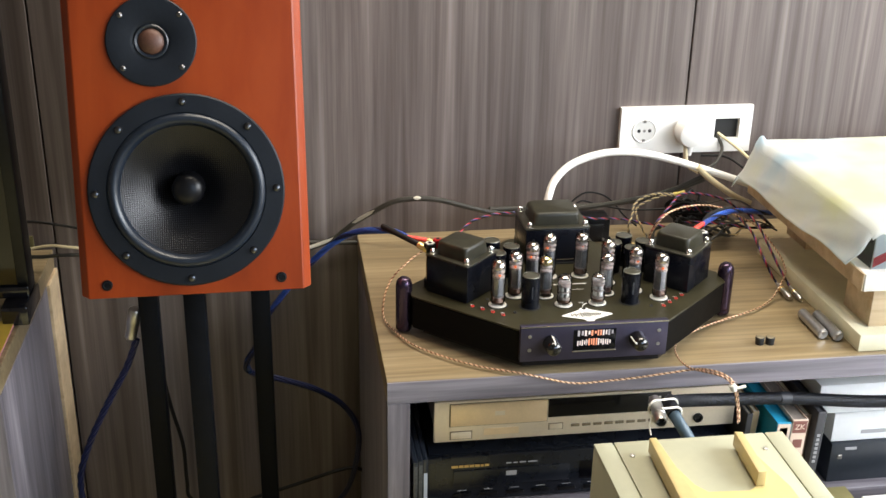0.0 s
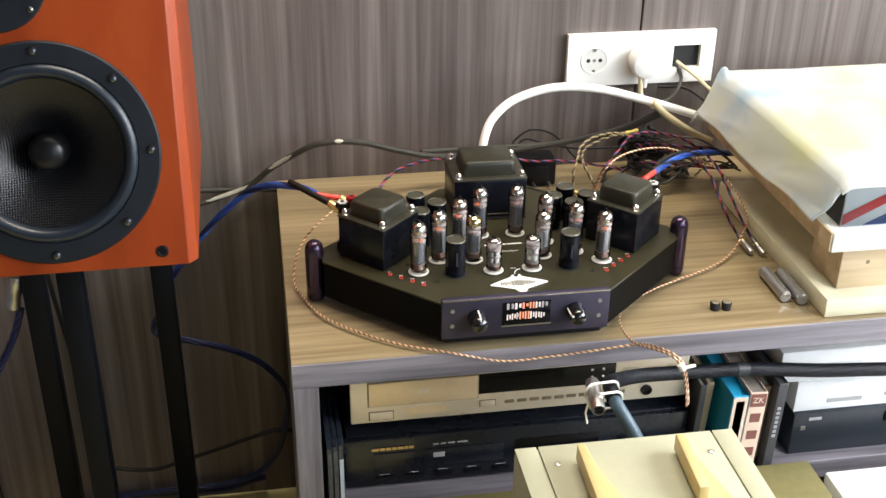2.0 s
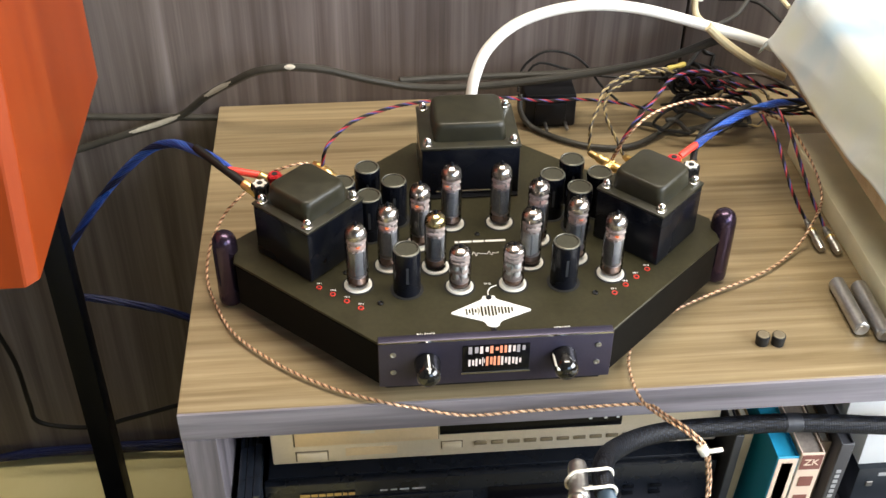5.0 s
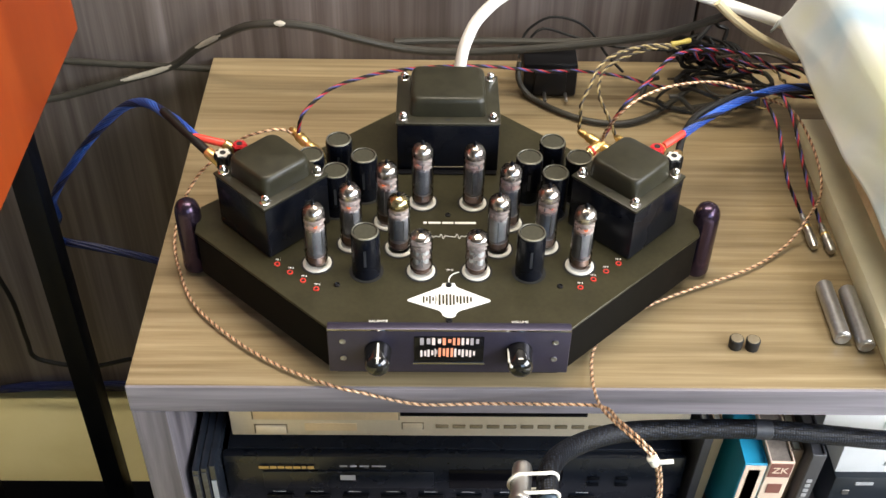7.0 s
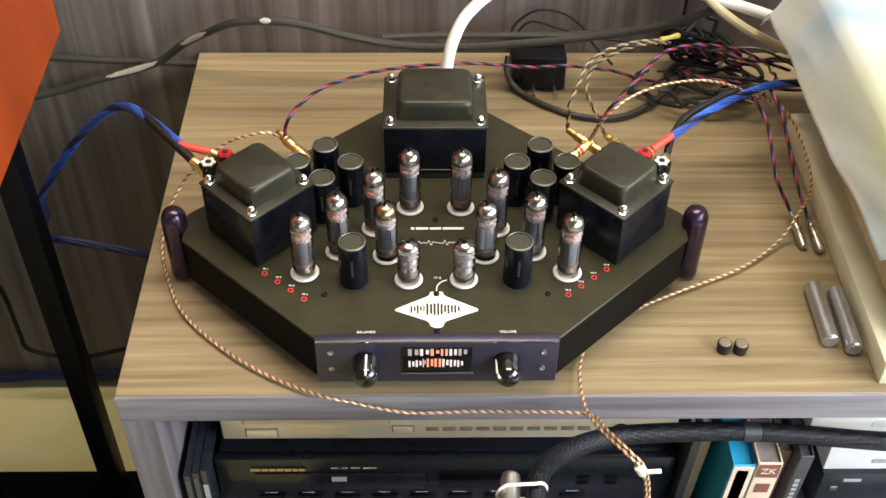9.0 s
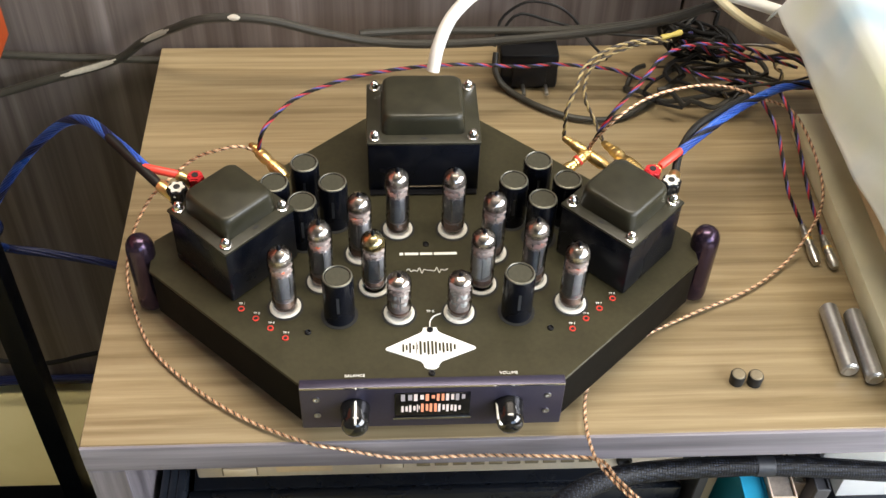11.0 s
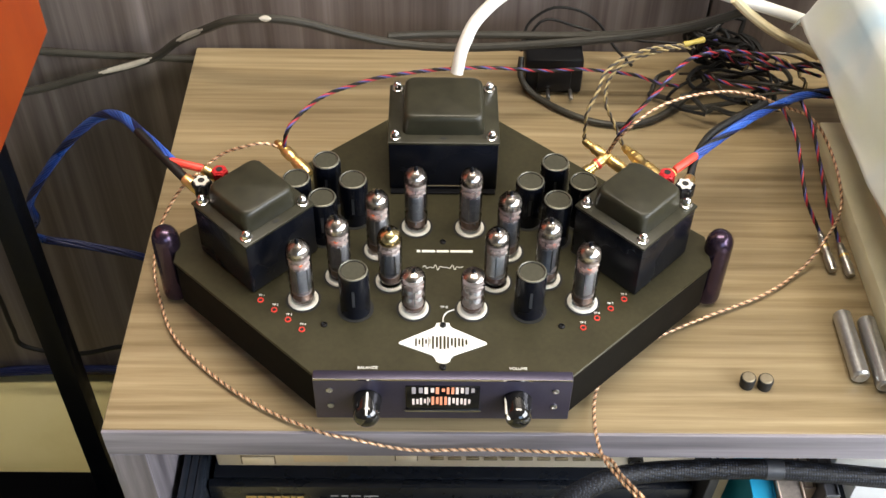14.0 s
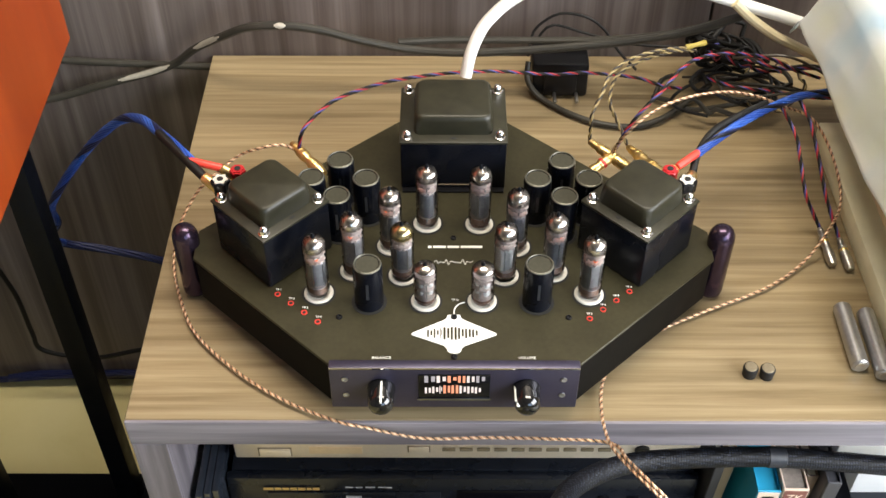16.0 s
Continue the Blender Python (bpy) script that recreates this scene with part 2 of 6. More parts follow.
def smooth_path(pts, step=0.006):
    """Catmull-Rom through the points, at even steps."""
    p = [Vector(q) for q in pts]
    p = [p[0] * 2 - p[1]] + p + [p[-1] * 2 - p[-2]]
    out = []
    for i in range(1, len(p) - 2):
        n = max(2, int((p[i + 1] - p[i]).length / step))
        for k in range(n):
            t = k / n
            out.append(0.5 * (2 * p[i] + (p[i + 1] - p[i - 1]) * t + (2 * p[i - 1] - 5 * p[i] + 4 * p[i + 1] - p[i + 2]) * t * t + (3 * p[i] - p[i - 1] - 3 * p[i + 1] + p[i + 2]) * t ** 3))
    out.append(p[-2])
    return out


def frames_on(path):
    """Tangent and two side vectors at each point, without twist."""
    res, side = [], None
    for i, p in enumerate(path):
        t = (path[min(i + 1, len(path) - 1)] - path[max(i - 1, 0)]).normalized()
        if side is None:
            side = t.orthogonal().normalized()
        side = (side - t * side.dot(t)).normalized()
        res.append((t, side, t.cross(side)))
    return res


def sweep(path, r, seg=8, bm=None, taper=None):
    bm = bm or bmesh.new()
    rings = []
    fr = frames_on(path)
    for i, (p, (t, a, b)) in enumerate(zip(path, fr)):
        rr = r * (taper(i / max(1, len(path) - 1)) if taper else 1)
        rings.append([bm.verts.new(p + a * (rr * math.cos(2 * math.pi * k / seg)) + b * (rr * math.sin(2 * math.pi * k / seg))) for k in range(seg)])
    for u, v in zip(rings, rings[1:]):
        for k in range(seg):
            bm.faces.new((u[k], u[(k + 1) % seg], v[(k + 1) % seg], v[k]))
    bm.faces.new(rings[0][::-1])
    bm.faces.new(rings[-1])
    return bm


def strand(path, off, pitch, phase, r, seg=6):
    """One wire wound round a path."""
    d, out = 0.0, []
    fr = frames_on(path)
    for i, (p, (t, a, b)) in enumerate(zip(path, fr)):
        if i:
            d += (p - path[i - 1]).length
        w = 2 * math.pi * d / pitch + phase
        out.append(p + a * (off * math.cos(w)) + b * (off * math.sin(w)))
    return sweep(out, r, seg)


def lettering(name, text, size, material, parent, m, depth=0.0002):
    cu = bpy.data.curves.new(name, "FONT")
    cu.body, cu.size, cu.extrude, cu.align_x, cu.align_y = text, size, depth, "CENTER", "CENTER"
    tmp = new(name, cu)
    me = bpy.data.meshes.new_from_object(tmp.evaluated_get(bpy.context.evaluated_depsgraph_get()))
    bpy.data.objects.remove(tmp)
    me.materials.clear()
    me.materials.append(material)
    ob = new(name, me)
    if parent is not None:
        ob.parent = parent
    ob.matrix_basis = m
    return ob


# ---- the room ----
XL, XR, YF, YB, ZC = -1.5, 2.12, -1.3, 1.819, 2.5


def setting(name, bm, material, label, parent=None, sharp=32):
    return tagged(part(name, bm, material, parent, "", sharp), label, "", "", "structure")


setting("floor", box(XL - 0.1, XR + 0.1, YF - 0.1, YB + 0.2, -0.06, 0.0), M_FLOOR, "pale yellow vinyl floor of the room")
setting("ceiling", box(XL - 0.1, XR + 0.1, YF - 0.1, YB + 0.2, ZC, ZC + 0.08), M_PLASTER, "plain plaster ceiling, unseen, darkened to cut bounced light")
wall_n = setting("wall_north", box(XL, XR, YB + 0.004, YB + 0.12, 0.0, ZC), M_DARKHOLE, "wall clad with grey-brown wood-grain laminate panels")
for x0, x1 in ((XL, -0.3765), (-0.3735, 0.6935), (0.6965, 1.7635), (1.7665, XR - 0.001)):
    part("panel", box(x0, x1, YB - 0.010, YB + 0.006, 0.0, ZC, 0.0008, 1), M_WALL, wall_n)


def holed_wall(name, axis, at, thick, a0, a1, h0, h1, b0, b1, label):
    """A wall with one opening: four blocks round it. axis 'x': the wall stands at x = at."""
    bm = bmesh.new()
    for u0, u1, z0, z1 in ((a0, h0, 0, ZC), (h1, a1, 0, ZC), (h0, h1, 0, b0), (h0, h1, b1, ZC)):
        if axis == "x":
            box(at, at + thick, u0, u1, z0, z1, bm=bm)
        else:
            box(u0, u1, at, at + thick, z0, z1, bm=bm)
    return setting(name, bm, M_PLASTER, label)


holed_wall("wall_east", "x", XR, 0.12, YF, YB + 0.12, -0.45, 1.68, 0.85, 2.15, "plain plaster wall with a window, unseen, darkened to cut bounced light")
setting("wall_west", box(XL - 0.12, XL, YF, YB + 0.12, 0, ZC), M_PLASTER, "plain plaster side wall, unseen, darkened to cut bounced light")
holed_wall("wall_south", "y", YF - 0.12, 0.12, XL, XR, 0.58, 2.02, 0.92, 2.2, "plain plaster wall with a window, unseen, darkened to cut bounced light")


def window(name, axis, at, h0, h1, b0, b1):
    w = setting(name, (box(at + 0.04, at + 0.09, h0, h0 + 0.05, b0, b1) if axis == "x" else box(h0, h0 + 0.05, at + 0.04, at + 0.09, b0, b1)), M_PAINT, "white-painted window")
    for u0, u1, z0, z1 in ((h1 - 0.05, h1, b0, b1), (h0 + 0.05, h1 - 0.05, b0, b0 + 0.05), (h0 + 0.05, h1 - 0.05, b1 - 0.05, b1), ((h0 + h1) / 2 - 0.03, (h0 + h1) / 2 + 0.03, b0 + 0.05, b1 - 0.05)):
        part("window_frame", box(at + 0.04, at + 0.09, u0, u1, z0, z1) if axis == "x" else box(u0, u1, at + 0.04, at + 0.09, z0, z1), M_PAINT, w)


window("window_1", "x", XR, -0.45, 1.68, 0.85, 2.15)
window("window_2", "y", YF - 0.12, 0.58, 2.02, 0.92, 2.2)


# Panel out of view, added to carry the overhead lamp.
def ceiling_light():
    e = empty("ceiling_light", pose(0.58, 1.515, ZC), "unseen white long-framed ceiling light panel, assumed overhead", "ceiling light")
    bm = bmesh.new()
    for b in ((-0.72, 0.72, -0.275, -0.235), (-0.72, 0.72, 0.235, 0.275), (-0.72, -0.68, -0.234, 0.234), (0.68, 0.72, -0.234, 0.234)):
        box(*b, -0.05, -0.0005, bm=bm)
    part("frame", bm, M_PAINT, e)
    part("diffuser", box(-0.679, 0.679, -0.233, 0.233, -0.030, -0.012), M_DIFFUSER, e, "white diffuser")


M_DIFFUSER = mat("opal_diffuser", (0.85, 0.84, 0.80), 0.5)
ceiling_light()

# ---- long low media cabinet ----
TZ, CF, CB = 0.610, 1.288, 1.807
CX0, CX1 = 0.1265, 2.05


def media_cabinet():
    e = empty("media_cabinet", pose(CX0, CF, 0), "long low open media cabinet in grey-brown wood-grain laminate", "cabinet")
    inv = pose(-CX0, -CF, 0)

    def p(name, bm, material, label=""):
        bmesh.ops.transform(bm, matrix=inv, verts=bm.verts)
        return part(name, bm, material, e, label)
    p("top_panel", box(CX0, CX1, CF + 0.003, CB, TZ - 0.032, TZ, 0.0008, 1), M_TOP)
    p("front_edge", box(CX0, CX1, CF, CF + 0.003, TZ - 0.032, TZ - 0.0004, 0.0005, 1), M_COOLWOOD_X, "wood-grain front edge, tinted grey-violet for cool light")
    for x in (CX0, 0.985, 1.46, CX1 - 0.031):
        p("upright", box(x + 0.0005, x + 0.0305, CF + 0.003, CB, 0, TZ - 0.0325, 0.0008, 1), M_COOLWOOD_Z)
        p("upright_edge", box(x + 0.0005, x + 0.0305, CF, CF + 0.003, 0, TZ - 0.0325, 0.0005, 1), M_COOLWOOD_Z)
    for x0, x1 in ((CX0 + 0.032, 0.984), (1.017, 1.459), (1.492, CX1 - 0.032)):
        p("shelf", box(x0, x1, CF + 0.012, CB - 0.02, 0.352, 0.382, 0.0008, 1), M_COOLWOOD_X)
        p("bottom_panel", box(x0, x1, CF + 0.012, CB - 0.02, 0.03, 0.06, 0.0008, 1), M_COOLWOOD_X)
    p("back_panel", box(CX0 + 0.032, CX1 - 0.032, CB - 0.016, CB - 0.004, 0.03, TZ - 0.034), M_WALL)
    return e


media_cabinet()


def side_cabinet():
    x1, x0, y0, y1 = -0.378, -1.2, 1.37, 1.795
    e = empty("side_cabinet", pose(x1, y0, 0), "grey wood-grain cabinet standing by the speaker", "cabinet")
    inv = pose(-x1, -y0, 0)

    def p(name, bm, material, label=""):
        bmesh.ops.transform(bm, matrix=inv, verts=bm.verts)
        return part(name, bm, material, e, label)
    p("top_panel", box(x0, x1, y0, y1, 0.578, 0.61, 0.001, 1), M_TOP)
    p("side_panel", box(x1 - 0.03, x1 - 0.0005, y0 + 0.002, y1 - 0.075, 0, 0.577, 0.001, 1), M_COOLWOOD_Z)
    p("back_rail", box(x1 - 0.03, x1 + 0.004, y1 - 0.073, y1, 0, 0.577, 0.001, 1), M_BLOCK, "pale raw wood strip")
    p("side_panel", box(x0, x0 + 0.03, y0 + 0.002, y1, 0, 0.577, 0.001, 1), M_COOLWOOD_Z)
    p("door", box(x0 + 0.032, x1 - 0.032, y0 + 0.002, y0 + 0.02, 0.02, 0.575, 0.001, 1), M_COOLWOOD_Z)


side_cabinet()

# ---- tube amplifier ----
AX, AY = 0.403, 1.290
AMP = empty("tube_amplifier", pose(AX, AY, TZ), "black and violet valve amplifier with three transformers, on the cabinet", "amplifier")
ZP = 0.063


def amp_chassis():
    poly = [(-0.1010, 0.009), (0.1010, 0.009), (0.229, 0.128), (0.229, 0.163), (0.052, 0.320), (-0.052, 0.320), (-0.229, 0.163), (-0.229, 0.128)]
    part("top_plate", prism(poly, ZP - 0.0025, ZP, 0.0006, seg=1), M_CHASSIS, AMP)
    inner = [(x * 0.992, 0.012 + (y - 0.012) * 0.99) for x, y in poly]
    part("chassis", prism(inner, 0.014, ZP - 0.003, 0.001, seg=1), M_SHADED_SIDE, AMP, "chassis sides, coloured near black for their shade")
    part("base_plate", prism([(x * 0.93, 0.03 + (y - 0.03) * 0.95) for x, y in poly], 0.008, 0.0138), M_BLACK, AMP)
    foot = part("foot", cyl(0.012, 0, 0.0079, 0.002), M_RUBBER, AMP)
    for i, (x, y) in enumerate(((-0.08, 0.05), (0.08, 0.05), (-0.19, 0.145), (0.19, 0.145), (0, 0.29))):
        (foot if i == 0 else again(foot, AMP)).matrix_basis = pose(x, y, 0)
    face = part("faceplate", box(-0.1005, 0.1005, 0, 0.0085, 0.019, 0.0710, 0.0012), M_FACE, AMP, "violet-grey anodised faceplate")
    part("bright_edge", box(-0.1000, 0.1000, -0.0005, 0.0006, 0.0692, 0.0706), M_CHROME, face)
    sc = part("face_screw", lathe([(0.0026, 0), (0.0026, 0.0012), (0.0016, 0.0014), (0.0014, 0.0006), (0, 0.0006)], 14, m=pose(0, 0, 0, 90, 0, 0)), M_STEEL, face)
    for i, (x, z) in enumerate(((-0.0880, 0.0565), (-0.0880, 0.0365), (0.0880, 0.0565), (0.0880, 0.0365))):
        (sc if i == 0 else again(sc, face)).matrix_basis = pose(x, 0.0003, z)
    # display window
    win = part("display_window", box(-0.0290, 0.0290, -0.0012, 0.002, 0.033, 0.063, 0.001), M_DISPLAY, face, "glowing black display window")
    part("bezel", box(-0.0300, 0.0300, -0.0022, 0.0004, 0.0310, 0.0332, 0.0005, 1), M_CHROME, win)
    return face, win


FACE, WINDOW = amp_chassis()


def glow(name, colour, strength):
    m = mat(name, tuple(0.4 * c for c in colour), 0.5)
    b = m.node_tree.nodes["Principled BSDF"]
    b.inputs["Emission Color"].default_value = (*colour, 1)
    b.inputs["Emission Strength"].default_value = strength
    return m


M_GLOWRED = glow("lit_orange_letter", (1.0, 0.36, 0.20), 0.8)
M_GLOWWHITE = glow("lit_white_letter", (1.0, 0.84, 0.78), 0.6)
M_GLOWDIM = glow("dim_grey_letter", (0.62, 0.56, 0.58), 0.35)


def mark(name, x0, x1, b0, b1, at, flip, material, parent, kind):
    """Two plain bars, the second a little shorter by kind, standing in the display or lying on the badge."""
    t = (x1 - x0) * 0.36
    bm = bmesh.new()
    for u0, u1, v0, v1 in ((x0, x0 + t, b0, b1), (x1 - t, x1, b0 + (b1 - b0) * 0.12 * kind, b1 - (b1 - b0) * 0.06 * kind)):
        if flip:
            box(u0, u1, v0, v1, at, at + 0.0003, bm=bm)
        else:
            box(u0, u1, at - 0.0004, at, v0, v1, bm=bm)
    return part(name, bm, material, parent, "", 0)


def display_shapes():
    """Two rows of letter-sized plain figures in the display, the lower row arched."""
    x = -0.0240
    for i, w in enumerate((1.25, 1.1, 1.05, 0.85, 0.9, 1.05)):
        dx = w * 0.0068
        mark("lit_mark", x, x + dx, 0.0542, 0.0622, -0.0012, False, (M_GLOWDIM, M_GLOWWHITE, M_GLOWRED, M_GLOWRED, M_GLOWWHITE, M_GLOWDIM)[i], WINDOW, (1, 2, 3, 0, 1, 2)[i])
        x += dx + 0.0013
    x = -0.0238
    for i, (w, h) in enumerate(((0.9, 0.72), (0.9, 0.82), (0.4, 0.92), (1.0, 1.0), (1.0, 1.0), (0.95, 0.94), (0.95, 0.85), (0.9, 0.76))):
        dx = w * 0.0055
        mark("lit_mark", x, x + dx, 0.0400, 0.0400 + 0.0102 * h, -0.0012, False, M_GLOWRED if i in (3, 4) else M_GLOWWHITE, WINDOW, (1, 2, 3, 1, 0, 2, 1, 2)[i])
        x += dx + 0.0010


display_shapes()


def knob(x, turn):
    e = part("knob", lathe([(0.0116, 0), (0.0116, 0.003), (0.0108, 0.006), (0.0106, 0.015), (0.0098, 0.0190), (0.0075, 0.0220), (0.0040, 0.0236), (0, 0.0240)], 28, m=pose(0, 0, 0, 90, 0, 0)), M_BLACKGLOSS, AMP, "glossy black control knob with white pointer")
    e.matrix_basis = pose(x, 0, 0.0455, 0, turn, 0)
    part("pointer", box(-0.0009, 0.0009, -0.0175, -0.002, 0.0090, 0.0116, 0.0003, 1), M_WHITEINK, e)
    part("pointer_tip", box(-0.0009, 0.0009, -0.0218, -0.0176, 0.0050, 0.0102, 0.0003, 1), M_WHITEINK, e)
    part("skirt", cyl(0.0116, 0, 0.0016, 0.0005, 28, m=pose(0, 0, 0, 90, 0, 0)), M_BLACK, e)


knob(-0.0590, 3)
knob(0.0585, -62)


def top_marks():
    face_up = 0.0003
    # diamond name badge with its tail
    half = [(0.0, 0.0625), (0.0052, 0.0622), (0.0062, 0.0585), (0.0085, 0.0565), (0.0345, 0.0425), (0.0352, 0.0413), (0.0345, 0.0402), (0.0085, 0.0290), (0.0062, 0.0262), (0.0055, 0.0232), (0.0030, 0.0213), (0.0, 0.0208)]
    pts = half + [(-x, y) for x, y in half[::-1][1:-1]]
    badge = part("name_badge", prism(pts[::-1], ZP + 0.0001, ZP + 0.0009), M_WHITEINK, AMP, "white diamond-shaped badge with dark marks")
    x = -0.0222
    for i, (w, h) in enumerate(((0.9, 0.66), (0.9, 0.80), (0.35, 0.95), (1.05, 1.10), (1.05, 1.12), (1.0, 1.0), (1.0, 0.84), (1.0, 0.70))):
        dx = w * 0.0047
        mark("dark_mark", x, x + dx, 0.0418 - 0.0060 * h, 0.0418 + 0.0060 * h, ZP + 0.0009, True, M_CHASSIS, badge, (2, 3, 3, 1, 0, 2, 1, 2)[i])
        x += dx + 0.0011
    tail = smooth_path([(0, 0.0615, ZP + 0.0004), (0.0005, 0.069, ZP + 0.0004), (0.004, 0.0745, ZP + 0.0004), (0.0092, 0.0768, ZP + 0.0004)], 0.002)
    part("badge_tail", sweep(tail, 0.0005, 6), M_WHITEINK, badge)
    # printed words and bars
    up = ZP + face_up
    lettering("print", "BALANCE", 0.0036, M_WHITEINK, AMP, pose(-0.0590, 0.0165, up))
    lettering("print", "VOLUME", 0.0036, M_WHITEINK, AMP, pose(0.0590, 0.0165, up))
    lettering("print", "TP G", 0.0030, M_WHITEINK, AMP, pose(0.001, 0.0795, up))
    x = -0.0225
    for w in (1.2, 4.4, 4.0, 7.4):
        part("print_bar", box(x, x + 0.0026 * w, 0.1415, 0.1442, ZP + 0.0001, ZP + 0.0004), M_WHITEINK, AMP)
        x += 0.0026 * w + 0.0013
    wave = [(-0.017 + 0.0018 * i, 0.124 + 0.0036 * math.sin(i * 2.4) * (0.5 + 0.5 * math.cos(i * 0.9)), ZP + 0.0003) for i in range(20)]
    part("print_stroke", sweep(smooth_path(wave, 0.001), 0.0003, 5), M_WHITEINK, AMP)
    # plate screws
    ps = part("plate_screw", lathe([(0.0027, 0), (0.0027, 0.001), (0.0018, 0.0016), (0.0013, 0.0006), (0, 0.0006)], 14), M_BLACK, AMP)
    for i, (x, y) in enumerate(((-0.096, 0.060), (0.096, 0.060), (0.0, 0.154), (0.0, 0.0175), (0.0, 0.0596), (-0.126, 0.105), (0.126, 0.105))):
        (ps if i == 0 else again(ps, AMP)).matrix_basis = pose(x, y, ZP + (0.0009 if i == 4 else 0))
    # test jacks, four a side
    jack = part("test_jack", lathe([(0.0026, 0), (0.0026, 0.0010), (0.0018, 0.0010), (0.0018, 0.0001)], 16, ring=True), M_REDJACK, AMP, "small red test jack")
    part("jack_hole", lathe([(0.0017, 0.0004), (0, 0.0004)], 14, ends=False), M_DARKHOLE, jack)
    k = 0
    for s in (-1, 1):
        for i in range(4):
            x, y = s * (0.150 - 0.0122 * i), 0.0855 - 0.0103 * i + (0.004 if s > 0 else 0)
            ob = jack if k == 0 else branch(jack, pose(x, y, ZP))
            ob.matrix_basis = pose(x, y, ZP)
            k += 1
            lettering("print", "TP %d" % ((i + 1) if s < 0 else (8 - i)), 0.0027, M_WHITEINK, AMP, pose(x + 0.0003, y + 0.0056, up))


top_marks()


def transformer(name, x, y, turn, sx, sy):
    """A boxed transformer: laminated shell, top cap plate, bell cover and four bolts."""
    z1 = ZP + 0.0565
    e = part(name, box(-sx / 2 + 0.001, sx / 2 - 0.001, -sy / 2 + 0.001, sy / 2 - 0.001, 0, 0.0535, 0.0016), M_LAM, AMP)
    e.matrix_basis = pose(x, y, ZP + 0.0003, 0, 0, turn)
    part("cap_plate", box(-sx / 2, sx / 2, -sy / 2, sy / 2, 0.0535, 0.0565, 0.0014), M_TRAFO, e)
    bx, by = sx * 0.366, sy * 0.366
    bm = bmesh.new()
    rings = []
    for z, k, rad in ((0.0566, 1.0, 0.006), (0.0600, 0.995, 0.006), (0.0700, 0.975, 0.007), (0.0735, 0.955, 0.0075), (0.0754, 0.915, 0.0078), (0.0760, 0.86, 0.008)):
        w, h = bx * k, by * k
        ring = []
        for cx, cy, a0 in ((w - rad, h - rad, 0), (-w + rad, h - rad, 90), (-w + rad, -h + rad, 180), (w - rad, -h + rad, 270)):
            for j in range(5):
                a = radians(a0 + j * 22.5)
                ring.append(bm.verts.new((cx + rad * math.cos(a), cy + rad * math.sin(a), z)))
        rings.append(ring)
    for u, v in zip(rings, rings[1:]):
        for k in range(len(u)):
            bm.faces.new((u[k], u[(k + 1) % len(u)], v[(k + 1) % len(u)], v[k]))
    bm.faces.new(rings[-1])
    bm.faces.new(rings[0][::-1])
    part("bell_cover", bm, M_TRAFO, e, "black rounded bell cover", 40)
    bolt = part("bolt", lathe([(0.0050, 0), (0.0050, 0.0012), (0.0040, 0.0016), (0.0040, 0.0050), (0.0028, 0.0072), (0.0012, 0.0082), (0, 0.0084)], 14), M_CHROME, e, "bright bolt")
    for i, (u, v) in enumerate(((-1, -1), (1, -1), (1, 1), (-1, 1))):
        (bolt if i == 0 else again(bolt, e)).matrix_basis = pose(u * (sx / 2 - 0.0072), v * (sy / 2 - 0.0072), 0.0565)
    slot = part("slot", prism([(0.003 * math.cos(a * math.pi / 6), 0.0014 * math.sin(a * math.pi / 6)) for a in range(12)], 0.0565, 0.0568), M_DARKHOLE, e)
    slot.matrix_basis = pose(0, -sy / 2 + 0.006, 0)
    return e


TL = transformer("output_transformer", -0.157, 0.1425, 45, 0.0725, 0.0725)
TR = transformer("output_transformer", 0.159, 0.1435, -45, 0.0725, 0.0725)
TB = transformer("mains_transformer", 0.000, 0.2595, 0, 0.0985, 0.0815)
part("flange", box(-0.047, 0.047, -0.0460, -0.0400, 0, 0.0022, 0.0005, 1), M_BLACK, TB)
part("label_strip", box(-0.034, 0.034, -0.0404, -0.0398, 0.0048, 0.0057), M_BRONZE, TB, "line of tiny grey print")


def glass_material():
    m = mat("thin_valve_glass", (1, 1, 1), 0.02)
    n, l, b = nodes_of(m)
    tr = n.new("ShaderNodeBsdfTransparent")
    gl = n.new("ShaderNodeBsdfGlossy")
    gl.inputs["Roughness"].default_value = 0.03
    fr = n.new("ShaderNodeFresnel")
    fr.inputs["IOR"].default_value = 1.62
    mx = n.new("ShaderNodeMixShader")
    l.new(fr.outputs[0], mx.inputs[0])
    l.new(tr.outputs[0], mx.inputs[1])
    l.new(gl.outputs[0], mx.inputs[2])
    l.new(mx.outputs[0], n["Material Output"].inputs[0])
    return m


M_GLASS = glass_material()
M_GETTER = mottle(mat("silver_getter", (0.74, 0.68, 0.63), 0.24, 1.0), 260, 0.5, 0.25, 0.12, 0.0006)
M_GETTERG = mottle(mat("golden_getter", (0.80, 0.68, 0.38), 0.22, 1.0), 260, 0.4, 0.2, 0.1, 0.0006)
M_PLATE = mottle(mat("grey_anode_plate", (0.36, 0.36, 0.375), 0.38, 0.45), 200, 0.3, 0.1)
M_PLATEL = mottle(mat("light_anode_plate", (0.86, 0.85, 0.82), 0.38, 0.2), 200, 0.2, 0.1)
M_MICA = mottle(mat("mica_spacer", (0.74, 0.63, 0.58), 0.35), 300, 0.2, 0.1)
M_AMBER = mottle(mat("amber_lower_wires", (0.42, 0.26, 0.19), 0.35, 0.3), 300, 0.4, 0.3)
